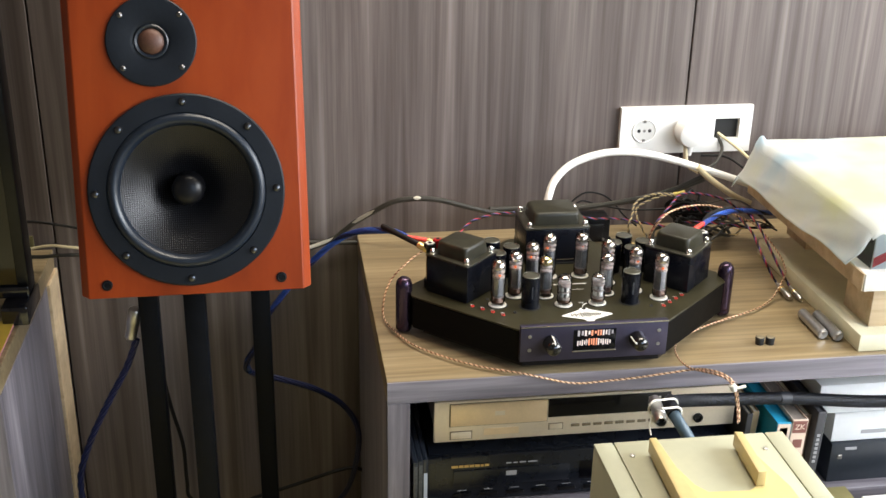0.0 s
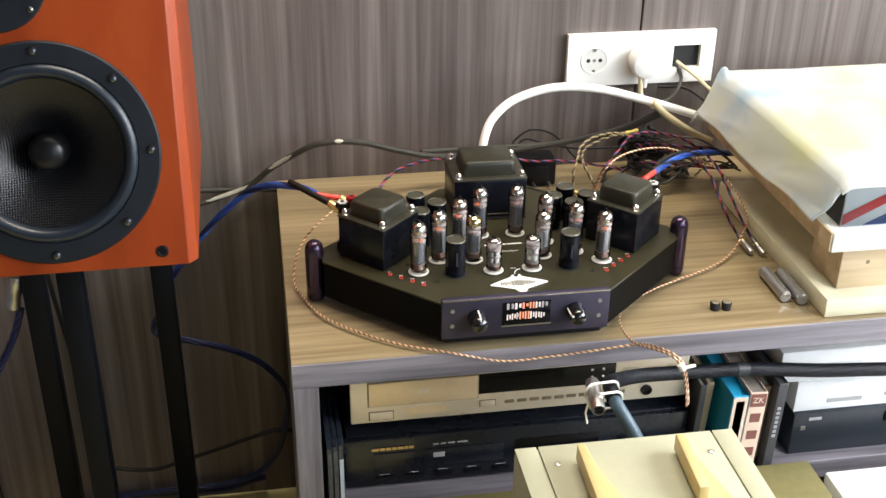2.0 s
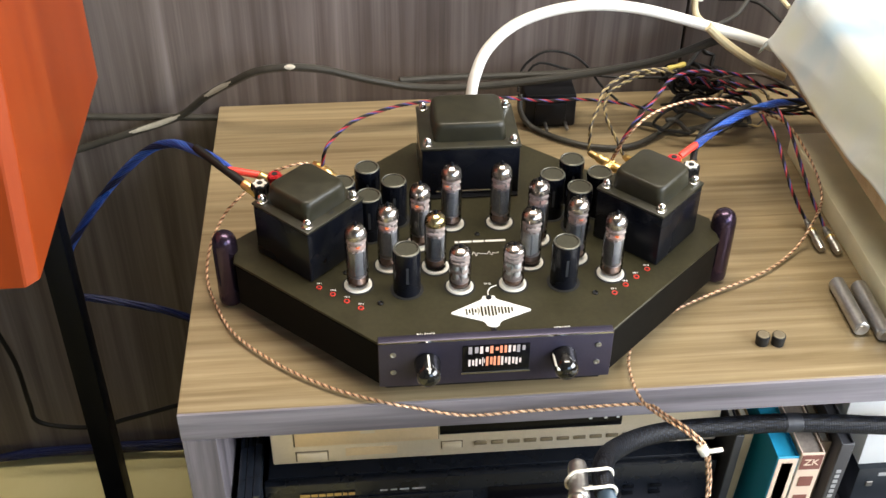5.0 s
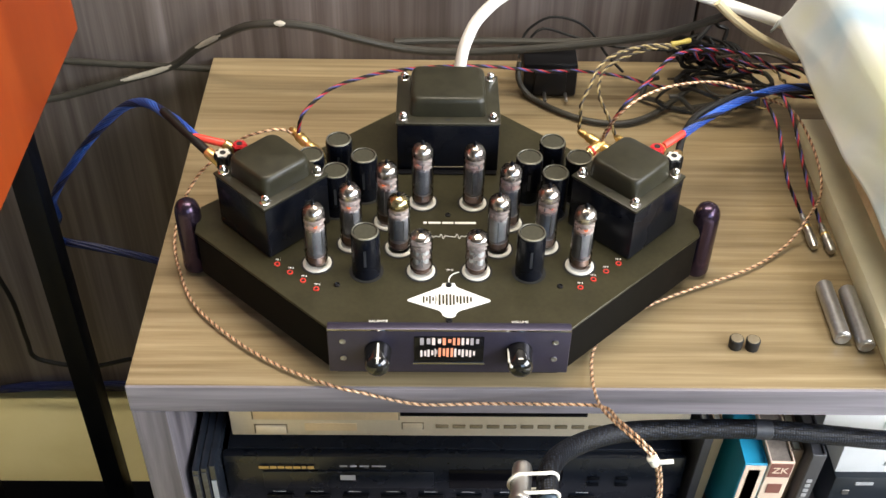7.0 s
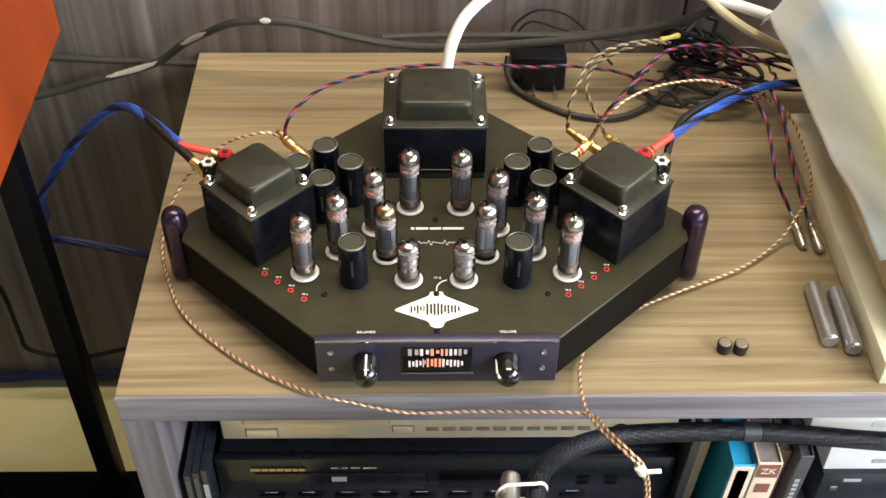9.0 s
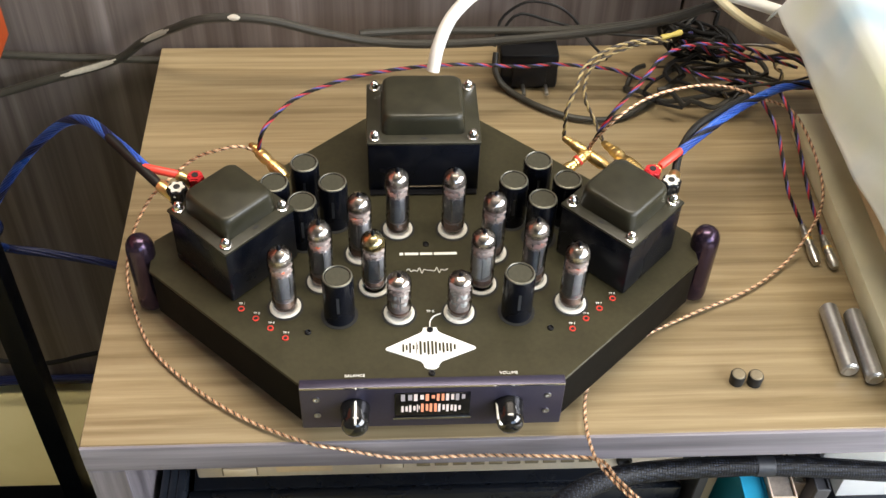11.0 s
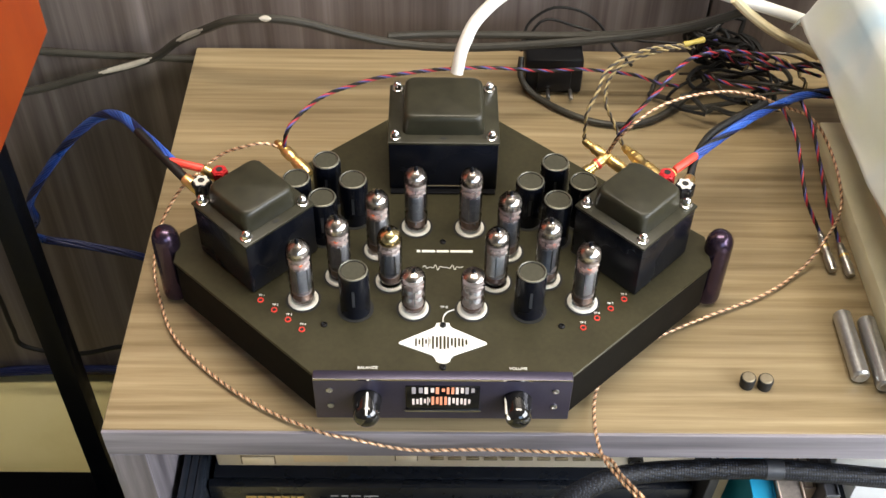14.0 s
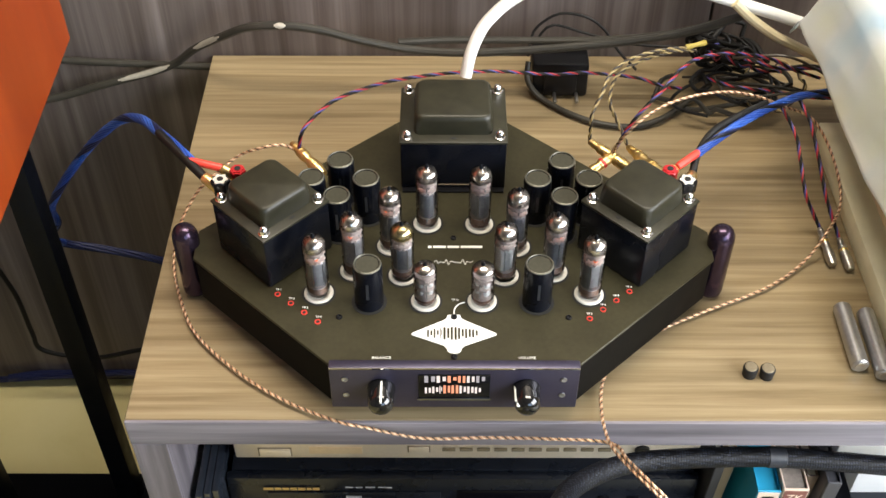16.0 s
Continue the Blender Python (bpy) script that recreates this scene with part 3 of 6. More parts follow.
M_HEATER = glow("glowing_heater", (1.0, 0.22, 0.06), 0.9)


def valve(name, h, r, glows, getter, plate, label, flash=0.775):
    """Glass valve in a ceramic socket: glass bulb with tip, getter flash, mica discs, anode, pins."""
    e = part(name, lathe([(r * 0.88, 0.004), (r, 0.007), (r, h * 0.80), (r * 0.94, h * 0.865), (r * 0.74, h * 0.915), (r * 0.38, h * 0.935), (r * 0.17, h * 0.955), (r * 0.13, h * 0.985), (0, h)], 28), M_GLASS, AMP, label, 60)
    ri = r * 0.955
    part("getter_flash", lathe(([(ri, h * flash), (ri * 1.005, h * 0.80)] if flash < 0.8 else []) + [(ri * 0.94, h * 0.862), (ri * 0.74, h * 0.908), (ri * 0.38, h * 0.928), (ri * 0.15, h * 0.95), (0, h * 0.975)], 28), getter, e, "mirror-like getter flash", 60)
    ruffle = [(ri * (0.95 if k % 2 else 0.80) * math.cos(k * math.pi / 12), ri * (0.95 if k % 2 else 0.80) * math.sin(k * math.pi / 12)) for k in range(24)]
    part("glass_tip", lathe([(r * 0.20, h * 0.935), (r * 0.17, h * 0.96), (r * 0.13, h * 0.99), (r * 0.05, h * 1.004), (0, h * 1.006)], 12), M_STAND, e, "dark sealed tip")
    part("upper_mica", prism(ruffle, h * 0.690, h * 0.715), M_MICA, e)
    part("upper_mica", prism([(u * 0.96, v * 0.96) for u, v in ruffle], h * 0.590, h * 0.622), M_MICA, e)
    part("getter_ring", lathe([(r * 0.42, h * 0.705), (r * 0.5, h * 0.712), (r * 0.5, h * 0.725), (r * 0.42, h * 0.73)], 16, ring=True), M_STEEL, e)
    if flash > 0.8:
        # two small triode systems side by side, with windows between their wires
        for s in (-1, 1):
            part("anode", prism([(s * r * 0.40 + r * 0.30 * math.cos(k * math.pi / 4 + 0.39), r * 0.42 * math.sin(k * math.pi / 4 + 0.39)) for k in range(8)], h * 0.24, h * 0.40, 0.0004, seg=1), plate, e)
            part("anode", prism([(s * r * 0.40 + r * 0.30 * math.cos(k * math.pi / 4 + 0.39), r * 0.42 * math.sin(k * math.pi / 4 + 0.39)) for k in range(8)], h * 0.44, h * 0.58, 0.0004, seg=1), plate, e)
        part("shield_plate", box(-r * 0.03, r * 0.03, -r * 0.7, r * 0.7, h * 0.22, h * 0.60), M_STEEL, e)
        part("middle_mica", prism([(u * 0.98, v * 0.98) for u, v in ruffle], h * 0.415, h * 0.43), M_MICA, e)
    else:
        a, b = r * 0.80, r * 0.60
        pts = [(a, -b * 0.45), (a, b * 0.45), (a * 0.55, b), (-a * 0.55, b), (-a, b * 0.45), (-a, -b * 0.45), (-a * 0.55, -b), (a * 0.55, -b)]
        part("anode", prism(pts, h * 0.20, h * 0.58, 0.0006, None, None, 1), plate, e)
        for s in (-1, 1):
            part("anode_rib", box(s * a * 0.56 - 0.0004, s * a * 0.56 + 0.0004, -b - 0.0007, b + 0.0007, h * 0.21, h * 0.57, 0.0002, 1), M_STEEL, e)
    for s in (-1, 1):
        part("support_rod", cyl(0.0007, h * 0.10, h * 0.72, 0, 8, m=pose(s * r * 0.62, 0, 0)), M_STEEL, e)
    part("lower_mica", cyl(ri * 0.90, h * 0.185, h * 0.20, 0, 20), M_MICA, e)
    part("lower_wires", lathe([(ri * 0.85, 0.006), (ri * 0.80, h * 0.10), (ri * 0.5, h * 0.17), (0, h * 0.17)], 18), M_AMBER, e)
    if glows:
        part("heater", cyl(r * 0.17, h * 0.605, h * 0.655, 0.0004, 10, m=pose(0, -r * 0.35, 0)), M_HEATER, e, "glowing orange heater")
    part("socket_ring", lathe([(r * 1.26, 0.0005), (r * 1.26, 0.0010), (r * 1.18, 0.0018), (r * 0.98, 0.0020), (r * 0.9, 0.0005)], 28), M_CERAMIC, e, "white ceramic socket ring")
    part("plate_hole", cyl(r * 1.46, 0.0001, 0.0004, 0, 28), M_DARKHOLE, e)
    return e


EL = valve("power_valve", 0.0715, 0.0100, True, M_GETTER, M_PLATE, "tall glass power valve with silver top")
spots = [(0.115, 0.087), (0.086, 0.1135), (0.055, 0.144), (0.0235, 0.1725)]
EL.matrix_basis = pose(-0.115, 0.087, ZP, 0, 0, 20)
for i, (x, y) in enumerate(spots):
    for s in (-1, 1):
        if (i, s) != (0, -1):
            branch(EL, pose(s * x, y - (0.001 if s > 0 else 0), ZP, 0, 0, 20 + 37 * i * s))
DR = valve("driver_valve", 0.0645, 0.0100, False, M_GETTERG, M_PLATE, "glass driver valve with golden top")
DR.matrix_basis = pose(-0.0437, 0.108, ZP)
D2 = valve("driver_valve", 0.0645, 0.0100, False, M_GETTER, M_PLATEL, "glass driver valve with silver top")
D2.matrix_basis = pose(0.0437, 0.108, ZP, 0, 0, 30)
SM = valve("input_valve", 0.0475, 0.0098, False, M_GETTER, M_PLATEL, "short clear glass input valve", 0.86)
SM.matrix_basis = pose(-0.0240, 0.078, ZP, 0, 0, 10)
branch(SM, pose(0.0240, 0.078, ZP, 0, 0, -25))


def capacitor():
    e = part("capacitor", lathe([(0.0122, 0.0003), (0.0124, 0.002), (0.0124, 0.043), (0.0119, 0.0458), (0.0108, 0.0469), (0.0100, 0.0462), (0.0100, 0.0458), (0, 0.0458)], 28), M_LAM, AMP, "black capacitor can")
    part("can_top", lathe([(0.0098, 0.0458), (0.0096, 0.0462), (0, 0.0463)], 28), M_CAPTOP, e)
    part("rim", lathe([(0.0119, 0.0459), (0.0115, 0.0468), (0.0108, 0.0471), (0.0102, 0.0465)], 28, ends=False), M_CAPRIM, e)
    part("plate_hole", cyl(0.0150, 0.0001, 0.0004, 0, 28), M_DARKHOLE, e)
    part("printed_label", box(-0.0011, 0.0011, -0.01252, -0.0122, 0.016, 0.034), M_STEELPRINT, e, "faint printed lettering")
    return e


CAP = capacitor()
CAP.matrix_basis = pose(-0.0715, 0.0775, ZP)
for x, y in ((0.0700, 0.0775), (-0.102, 0.2075), (-0.0775, 0.183), (-0.102, 0.1605), (-0.126, 0.184), (0.0975, 0.207), (0.0745, 0.183), (0.0965, 0.160), (0.120, 0.183)):
    branch(CAP, pose(x, y, ZP))


def side_handle(s):
    e = part("handle", lathe([(0.0095, 0.002), (0.0112, 0.004), (0.0118, 0.008), (0.0118, 0.070), (0.0112, 0.0755), (0.0092, 0.0800), (0.0055, 0.0832), (0, 0.0842)], 28), M_VIOLET, AMP, "dark violet polished upright handle", 60)
    e.matrix_basis = pose(s * 0.2375, 0.1475, 0)
    for z in (0.022, 0.052):
        part("standoff", cyl(0.0045, 0.008, 0.024, 0, 14, m=pose(0, 0, z, 0, -90 * s, 0)), M_VIOLET, e)


side_handle(-1)
side_handle(1)

# ---- loudspeaker on its stand ----


def weave(m):
    """Fine cloth weave: two crossed waves in relief, with slight tone changes."""
    n, l, b = nodes_of(m)
    co = n.new("ShaderNodeTexCoord")
    waves = []
    for d in ("X", "Y"):
        w = n.new("ShaderNodeTexWave")
        w.bands_direction = d
        w.inputs["Scale"].default_value = 120
        l.new(co.outputs["Object"], w.inputs["Vector"])
        waves.append(w)
    mu = n.new("ShaderNodeMath")
    mu.operation = "MULTIPLY"
    l.new(waves[0].outputs[1], mu.inputs[0])
    l.new(waves[1].outputs[1], mu.inputs[1])
    bp = n.new("ShaderNodeBump")
    bp.inputs["Strength"].default_value, bp.inputs["Distance"].default_value = 0.45, 0.0006
    l.new(mu.outputs[0], bp.inputs["Height"])
    l.new(bp.outputs[0], b.inputs["Normal"])
    r = n.new("ShaderNodeValToRGB")
    r.color_ramp.elements[0].color, r.color_ramp.elements[1].color = (0.005, 0.005, 0.006, 1), (0.030, 0.030, 0.034, 1)
    l.new(mu.outputs[0], r.inputs[0])
    l.new(r.outputs[0], b.inputs["Base Color"])
    return m


M_CHERRY = grain(mat("orange_cherry_veneer", spec=0.35), (14, 14, 2.5), [(0.25, (0.185, 0.026, 0.0045)), (0.5, (0.260, 0.038, 0.0055)), (0.75, (0.320, 0.056, 0.009))], rough=(0.30, 0.42), bump=0.003)
M_CONE = weave(mat("black_woven_cone", (0.020, 0.020, 0.021), 0.24, 0.3))
M_SURROUND = mottle(mat("blue_black_rubber_surround", (0.010, 0.015, 0.024), 0.36), 120, 0.2, 0.05)
M_FLANGE = mottle(mat("matte_black_driver_frame", (0.008, 0.0105, 0.015), 0.5, spec=0.25), 200, 0.25, 0.1)
M_DOME = mottle(mat("brown_fabric_dome", (0.085, 0.036, 0.022), 0.5), 500, 0.3, 0.2)
SX0, SX1, SZ0, SZ1 = -0.2510, 0.0310, 0.741, 1.185
SLOPE = 0.230


def speaker():
    y0 = 1.3085
    e = empty("loudspeaker", pose(-0.11, 1.45, SZ0, 0, 0, 0.8), "orange cherry-veneered loudspeaker with black woofer, on a black stand", "loudspeaker")
    w = (SX1 - SX0) / 2
    f0, dz = y0 - 1.45, SZ1 - SZ0
    fr, yb, c = f0, 0.200, 0.0095
    bm = bmesh.new()
    loops = []
    for z in (0.0, dz):
        f = fr + SLOPE * z
        loops.append([bm.verts.new(v) for v in ((-w + c, f, z), (w - c, f, z), (w, f + c * 1.1, z), (w, yb, z), (-w, yb, z), (-w, f + c * 1.1, z))])
    bm.faces.new(loops[0][::-1])
    bm.faces.new(loops[1])
    for i in range(6):
        j = (i + 1) % 6
        bm.faces.new((loops[0][i], loops[0][j], loops[1][j], loops[1][i]))
    bmesh.ops.bevel(bm, geom=list(bm.edges), offset=0.0012, segments=1, affect="EDGES")
    body = part("body", bm, M_CHERRY, e, "orange cherry-veneered body", 25)
    lean = math.degrees(math.atan(SLOPE))

    def at(x, z, out=0.0):
        return pose(x, fr + SLOPE * z, z) @ pose(0, 0, 0, 90 - lean) @ pose(0, 0, out)
    # driver holes cut through the baffle
    for hx, hz, hr, depth in ((-0.0055, 0.8685 - SZ0, 0.0945, 0.07), (-0.0375, 1.0445 - SZ0, 0.021, 0.02)):
        cutter = part("cutter", cyl(hr, -depth, 0.03, 0, 64), M_DARKHOLE, e)
        cutter.matrix_basis = at(hx, hz)
        cut = body.modifiers.new("hole", "BOOLEAN")
        cut.operation, cut.solver, cut.object = "DIFFERENCE", "EXACT", cutter
        bpy.context.view_layer.update()
        me = bpy.data.meshes.new_from_object(body.evaluated_get(bpy.context.evaluated_depsgraph_get()))
        body.modifiers.clear()
        body.data = me
        bpy.data.objects.remove(cutter)
    body.data.polygons.foreach_set("use_smooth", [False] * len(body.data.polygons))
    # woofer
    wz = 0.8685 - SZ0
    wo = part("woofer", lathe([(0.088, 0.0), (0.1185, 0.0), (0.1185, 0.0035), (0.1165, 0.0052), (0.0960, 0.0058), (0.0945, 0.004), (0.0945, 0.0005)], 72, ring=True), M_FLANGE, e, "black eight-inch woofer with woven cone")
    wo.matrix_basis = at(-0.0055, wz)
    part("surround", lathe([(0.0950, 0.0045), (0.0938, 0.0066), (0.0915, 0.0090), (0.0880, 0.0100), (0.0845, 0.0088), (0.0815, 0.0048), (0.0798, 0.0005)], 72, ends=False), M_SURROUND, wo, "rubber surround", 60)
    part("cone", lathe([(0.0800, 0.0006), (0.064, -0.0078), (0.047, -0.0185), (0.034, -0.0275), (0.026, -0.036), (0.020, -0.040)], 72, ends=False), M_CONE, wo, "woven black cone", 60)
    part("phase_plug", lathe([(0.0200, -0.040), (0.0200, -0.014), (0.0190, -0.008), (0.0155, -0.0030), (0.009, -0.0005), (0, 0.0003)], 40), M_BLACK, wo, "", 60)
    part("basket", lathe([(0.0935, 0.0), (0.0935, -0.05), (0.02, -0.06), (0, -0.06)], 40, ends=False), M_DARKHOLE, wo)
    sc = part("screw", lathe([(0.0046, 0.005), (0.0046, 0.0066), (0.0036, 0.0088), (0.0016, 0.0096), (0, 0.0096)], 14), M_DARKSTEEL, wo)
    for i in range(8):
        a = radians(90 + 45 * i)
        (sc if i == 0 else again(sc, wo)).matrix_basis = pose(0.1085 * math.cos(a), 0.1085 * math.sin(a), 0)
    # tweeter
    tz = 1.0445 - SZ0
    tw = part("tweeter", lathe([(0.020, 0.0), (0.0535, 0.0), (0.0535, 0.003), (0.052, 0.0042), (0.025, 0.0048), (0.0205, 0.0030), (0.0175, 0.0005)], 56, ring=True), M_FLANGE, e, "round black tweeter with a brown dome")
    tw.matrix_basis = at(-0.0375, tz)
    part("dome_ring", lathe([(0.0205, 0.004), (0.0190, 0.0052), (0.0165, 0.004), (0.0150, 0.0015)], 40, ring=True), M_SURROUND, tw)
    part("dome", lathe([(0.0165, 0.0012), (0.0140, 0.0045), (0.0100, 0.0072), (0.005, 0.0088), (0, 0.0092)], 36), M_DOME, tw, "brown dome", 60)
    t4 = part("screw", lathe([(0.0032, 0.0035), (0.0032, 0.0052), (0.0016, 0.0064), (0, 0.0064)], 12), M_DARKSTEEL, tw)
    for i in range(4):
        a = radians(48 + 90 * i + (0 if i % 2 else -6))
        (t4 if i == 0 else again(t4, tw)).matrix_basis = pose(0.0465 * math.cos(a), 0.0465 * math.sin(a), 0)
    for x in (-0.1075, 0.1050):
        g = part("grille_socket", lathe([(0.0066, 0.0002), (0.0066, 0.0014), (0.0046, 0.0018), (0.0038, 0.0004), (0, 0.0004)], 20), M_BLACK, e)
        g.matrix_basis = at(x - 0.001, 0.7575 - SZ0)
    return e


SPEAKER = speaker()


def stand():
    e = empty("speaker_stand", pose(-0.12, 1.48, 0), "black metal speaker stand with three uprights on a floor plate", "speaker stand")
    inv = pose(0.12, -1.48, 0)

    def p(name, bm):
        bmesh.ops.transform(bm, matrix=inv, verts=bm.verts)
        return part(name, bm, M_STAND, e)
    p("top_plate", box(-0.225, -0.015, 1.345, 1.605, 0.7335, 0.7405, 0.001, 1))
    for x, y in ((-0.2010, 1.560), (-0.0380, 1.588), (-0.1190, 1.385)):
        p("upright", box(x - 0.0140, x + 0.0140, y - 0.0140, y + 0.0140, 0.022, 0.7334, 0.002))
    p("base_plate", box(-0.275, 0.035, 1.335, 1.625, 0.006, 0.0215, 0.002))
    for x, y in ((-0.255, 1.355), (0.015, 1.355), (-0.255, 1.605), (0.015, 1.605)):
        p("spike", lathe([(0.002, 0), (0.008, 0.0058)], 12, m=pose(x, y, 0)))


stand()

# ---- players on the shelf ----


def silver_player():
    x0, x1, y0, y1, z0, z1 = 0.197, 0.637, 1.341, 1.64, 0.4795, 0.5445
    e = empty("cd_player", pose((x0 + x1) / 2, y0, z0 - 0.0173), "champagne-coloured disc player resting on a black player", "cd player")
    ox, oy, oz = (x0 + x1) / 2, y0, z0 - 0.0173
    inv = pose(-ox, -oy, -oz)

    def p(name, bm, material, parent=None, label=""):
        bmesh.ops.transform(bm, matrix=inv, verts=bm.verts)
        return part(name, bm, material, parent or e, label)
    p("case", box(x0 + 0.006, x1 - 0.006, y0 + 0.008, y1, z0, z1 - 0.002, 0.001), M_CHAMPAGNE)
    f = p("front_panel", box(x0, x1, y0, y0 + 0.0078, z0, z1, 0.0018), M_CHAMPAGNE)
    p("tray", box(0.220, 0.358, y0 - 0.0022, y0, 0.5055, 0.5400, 0.0008), M_CHAMPAGNE2, f, "golden disc tray front")
    p("tray_mark", box(0.283, 0.297, y0 - 0.0026, y0 - 0.0021, 0.520, 0.527), M_CHAMPAGNE, f)
    p("display", box(0.3595, 0.538, y0 - 0.0012, y0 + 0.001, 0.5105, 0.5405, 0.0006), M_DISPLAY, f, "black display window")
    for x, z in ((0.520, 0.532), (0.520, 0.521), (0.505, 0.532), (0.505, 0.521), (0.532, 0.521)):
        p("indicator", box(x, x + 0.003, y0 - 0.0016, y0 - 0.0011, z, z + 0.003), M_WHITEINK, f)
    p("tray_gap", box(0.2185, 0.3590, y0 - 0.0004, y0 + 0.0003, 0.5042, 0.5413), M_BRONZE, f)
    p("button_gap", box(0.2195, 0.2515, y0 - 0.0004, y0 + 0.0003, 0.4836, 0.4969), M_BRONZE, f)
    p("button_gap", box(0.3608, 0.3822, y0 - 0.0004, y0 + 0.0003, 0.4903, 0.5007), M_BRONZE, f)
    p("open_button", box(0.221, 0.250, y0 - 0.0022, y0, 0.4850, 0.4955, 0.0008), M_CHAMPAGNE, f)
    p("badge", box(0.268, 0.318, y0 - 0.0006, y0 + 0.0002, 0.4880, 0.4985), M_CHAMPAGNE2, f)
    p("play_button", box(0.362, 0.381, y0 - 0.0022, y0, 0.4915, 0.4995, 0.0008), M_CHAMPAGNE, f)
    for i in range(10):
        x = 0.3935 + i * 0.0163
        p("button", box(x, x + 0.0125, y0 - 0.0020, y0, 0.4935, 0.4980, 0.0008), M_BRONZE, f)
    for i in range(3):
        x = 0.548 + i * 0.029
        p("button", box(x, x + 0.023, y0 - 0.0020, y0, 0.5235, 0.5310, 0.0008), M_CHAMPAGNE, f)
    p("headphone_jack", lathe([(0.0072, 0), (0.0072, 0.003), (0.0052, 0.0034), (0.0036, 0.0005), (0, 0.0005)], 20, m=pose(0.582, y0, 0.4945, 90)), M_BLACK, f)
    for x in (x0 + 0.05, x1 - 0.05):
        for y in (y0 + 0.045, y1 - 0.05):
            p("foot", cyl(0.014, oz, z0, 0.001, 20, m=pose(x, y, 0)), M_STEEL if y < 1.45 else M_BLACK)


def black_player():
    x0, x1, y0, y1, z0, z1 = 0.1865, 0.640, 1.330, 1.66, 0.3875, 0.4620
    ox, oy, oz = (x0 + x1) / 2, y0, 0.3822
    e = empty("cd_player", pose(ox, oy, oz), "black disc player standing on the cabinet shelf", "cd player")
    inv = pose(-ox, -oy, -oz)

    def p(name, bm, material, parent=None, label=""):
        bmesh.ops.transform(bm, matrix=inv, verts=bm.verts)
        return part(name, bm, material, parent or e, label)
    p("case", box(x0 + 0.004, x1 - 0.004, y0 + 0.010, y1, z0, z1, 0.001), M_CDBLACK)
    f = p("front_panel", box(x0, x1, y0, y0 + 0.0098, z0, z1 - 0.001, 0.002), M_CDBLACK)
    p("tray", box(0.224, 0.392, y0 - 0.0020, y0, 0.4130, 0.4395, 0.0010), M_CDBLACK, f)
    p("tray_mark", box(0.300, 0.315, y0 - 0.0024, y0 - 0.0019, 0.4270, 0.4345), M_GREYINK, f)
    x = 0.221
    for w in (3.0, 2.0, 2.0, 2.0, 2.2, 1.4, 2.0):
        p("maker_mark", box(x, x + 0.0032 * w, y0 - 0.0022, y0 - 0.0018, 0.4445, 0.4485), M_GOLDINK, f)
        x += 0.0032 * w + 0.0012
    x = 0.300
    for w in (1.6, 1.4, 2.0, 3.0):
        p("print_bar", box(x, x + 0.0045 * w, y0 - 0.0003, y0 + 0.0002, 0.4455, 0.4475), M_GREYINK, f)
        x += 0.0045 * w + 0.003
    p("display", box(0.408, 0.520, y0 - 0.0010, y0 + 0.001, 0.4120, 0.4420, 0.0006), M_DISPLAY, f)
    for i in range(9):
        x = 0.225 + i * 0.038
        p("button", box(x, x + 0.026, y0 - 0.0024, y0, 0.3950, 0.4010, 0.0008), M_BLACK, f)
        p("print_bar", box(x + 0.006, x + 0.019, y0 - 0.0003, y0 + 0.0002, 0.4045, 0.4054), M_GREYINK, f)
    for i in range(4):
        x = 0.545 + (i % 2) * 0.028
        p("button", box(x, x + 0.012, y0 - 0.0024, y0, 0.418 + 0.010 * (i // 2), 0.4225 + 0.010 * (i // 2), 0.0008), M_STAND, f)
    for x in (x0 + 0.05, x1 - 0.05):
        for y in (y0 + 0.045, y1 - 0.05):
            p("foot", cyl(0.016, oz, z0, 0.001, 20, m=pose(x, y, 0)), M_BLACK)


silver_player()
black_player()

# ---- cream case in front of the cabinet, on a vented amplifier ----


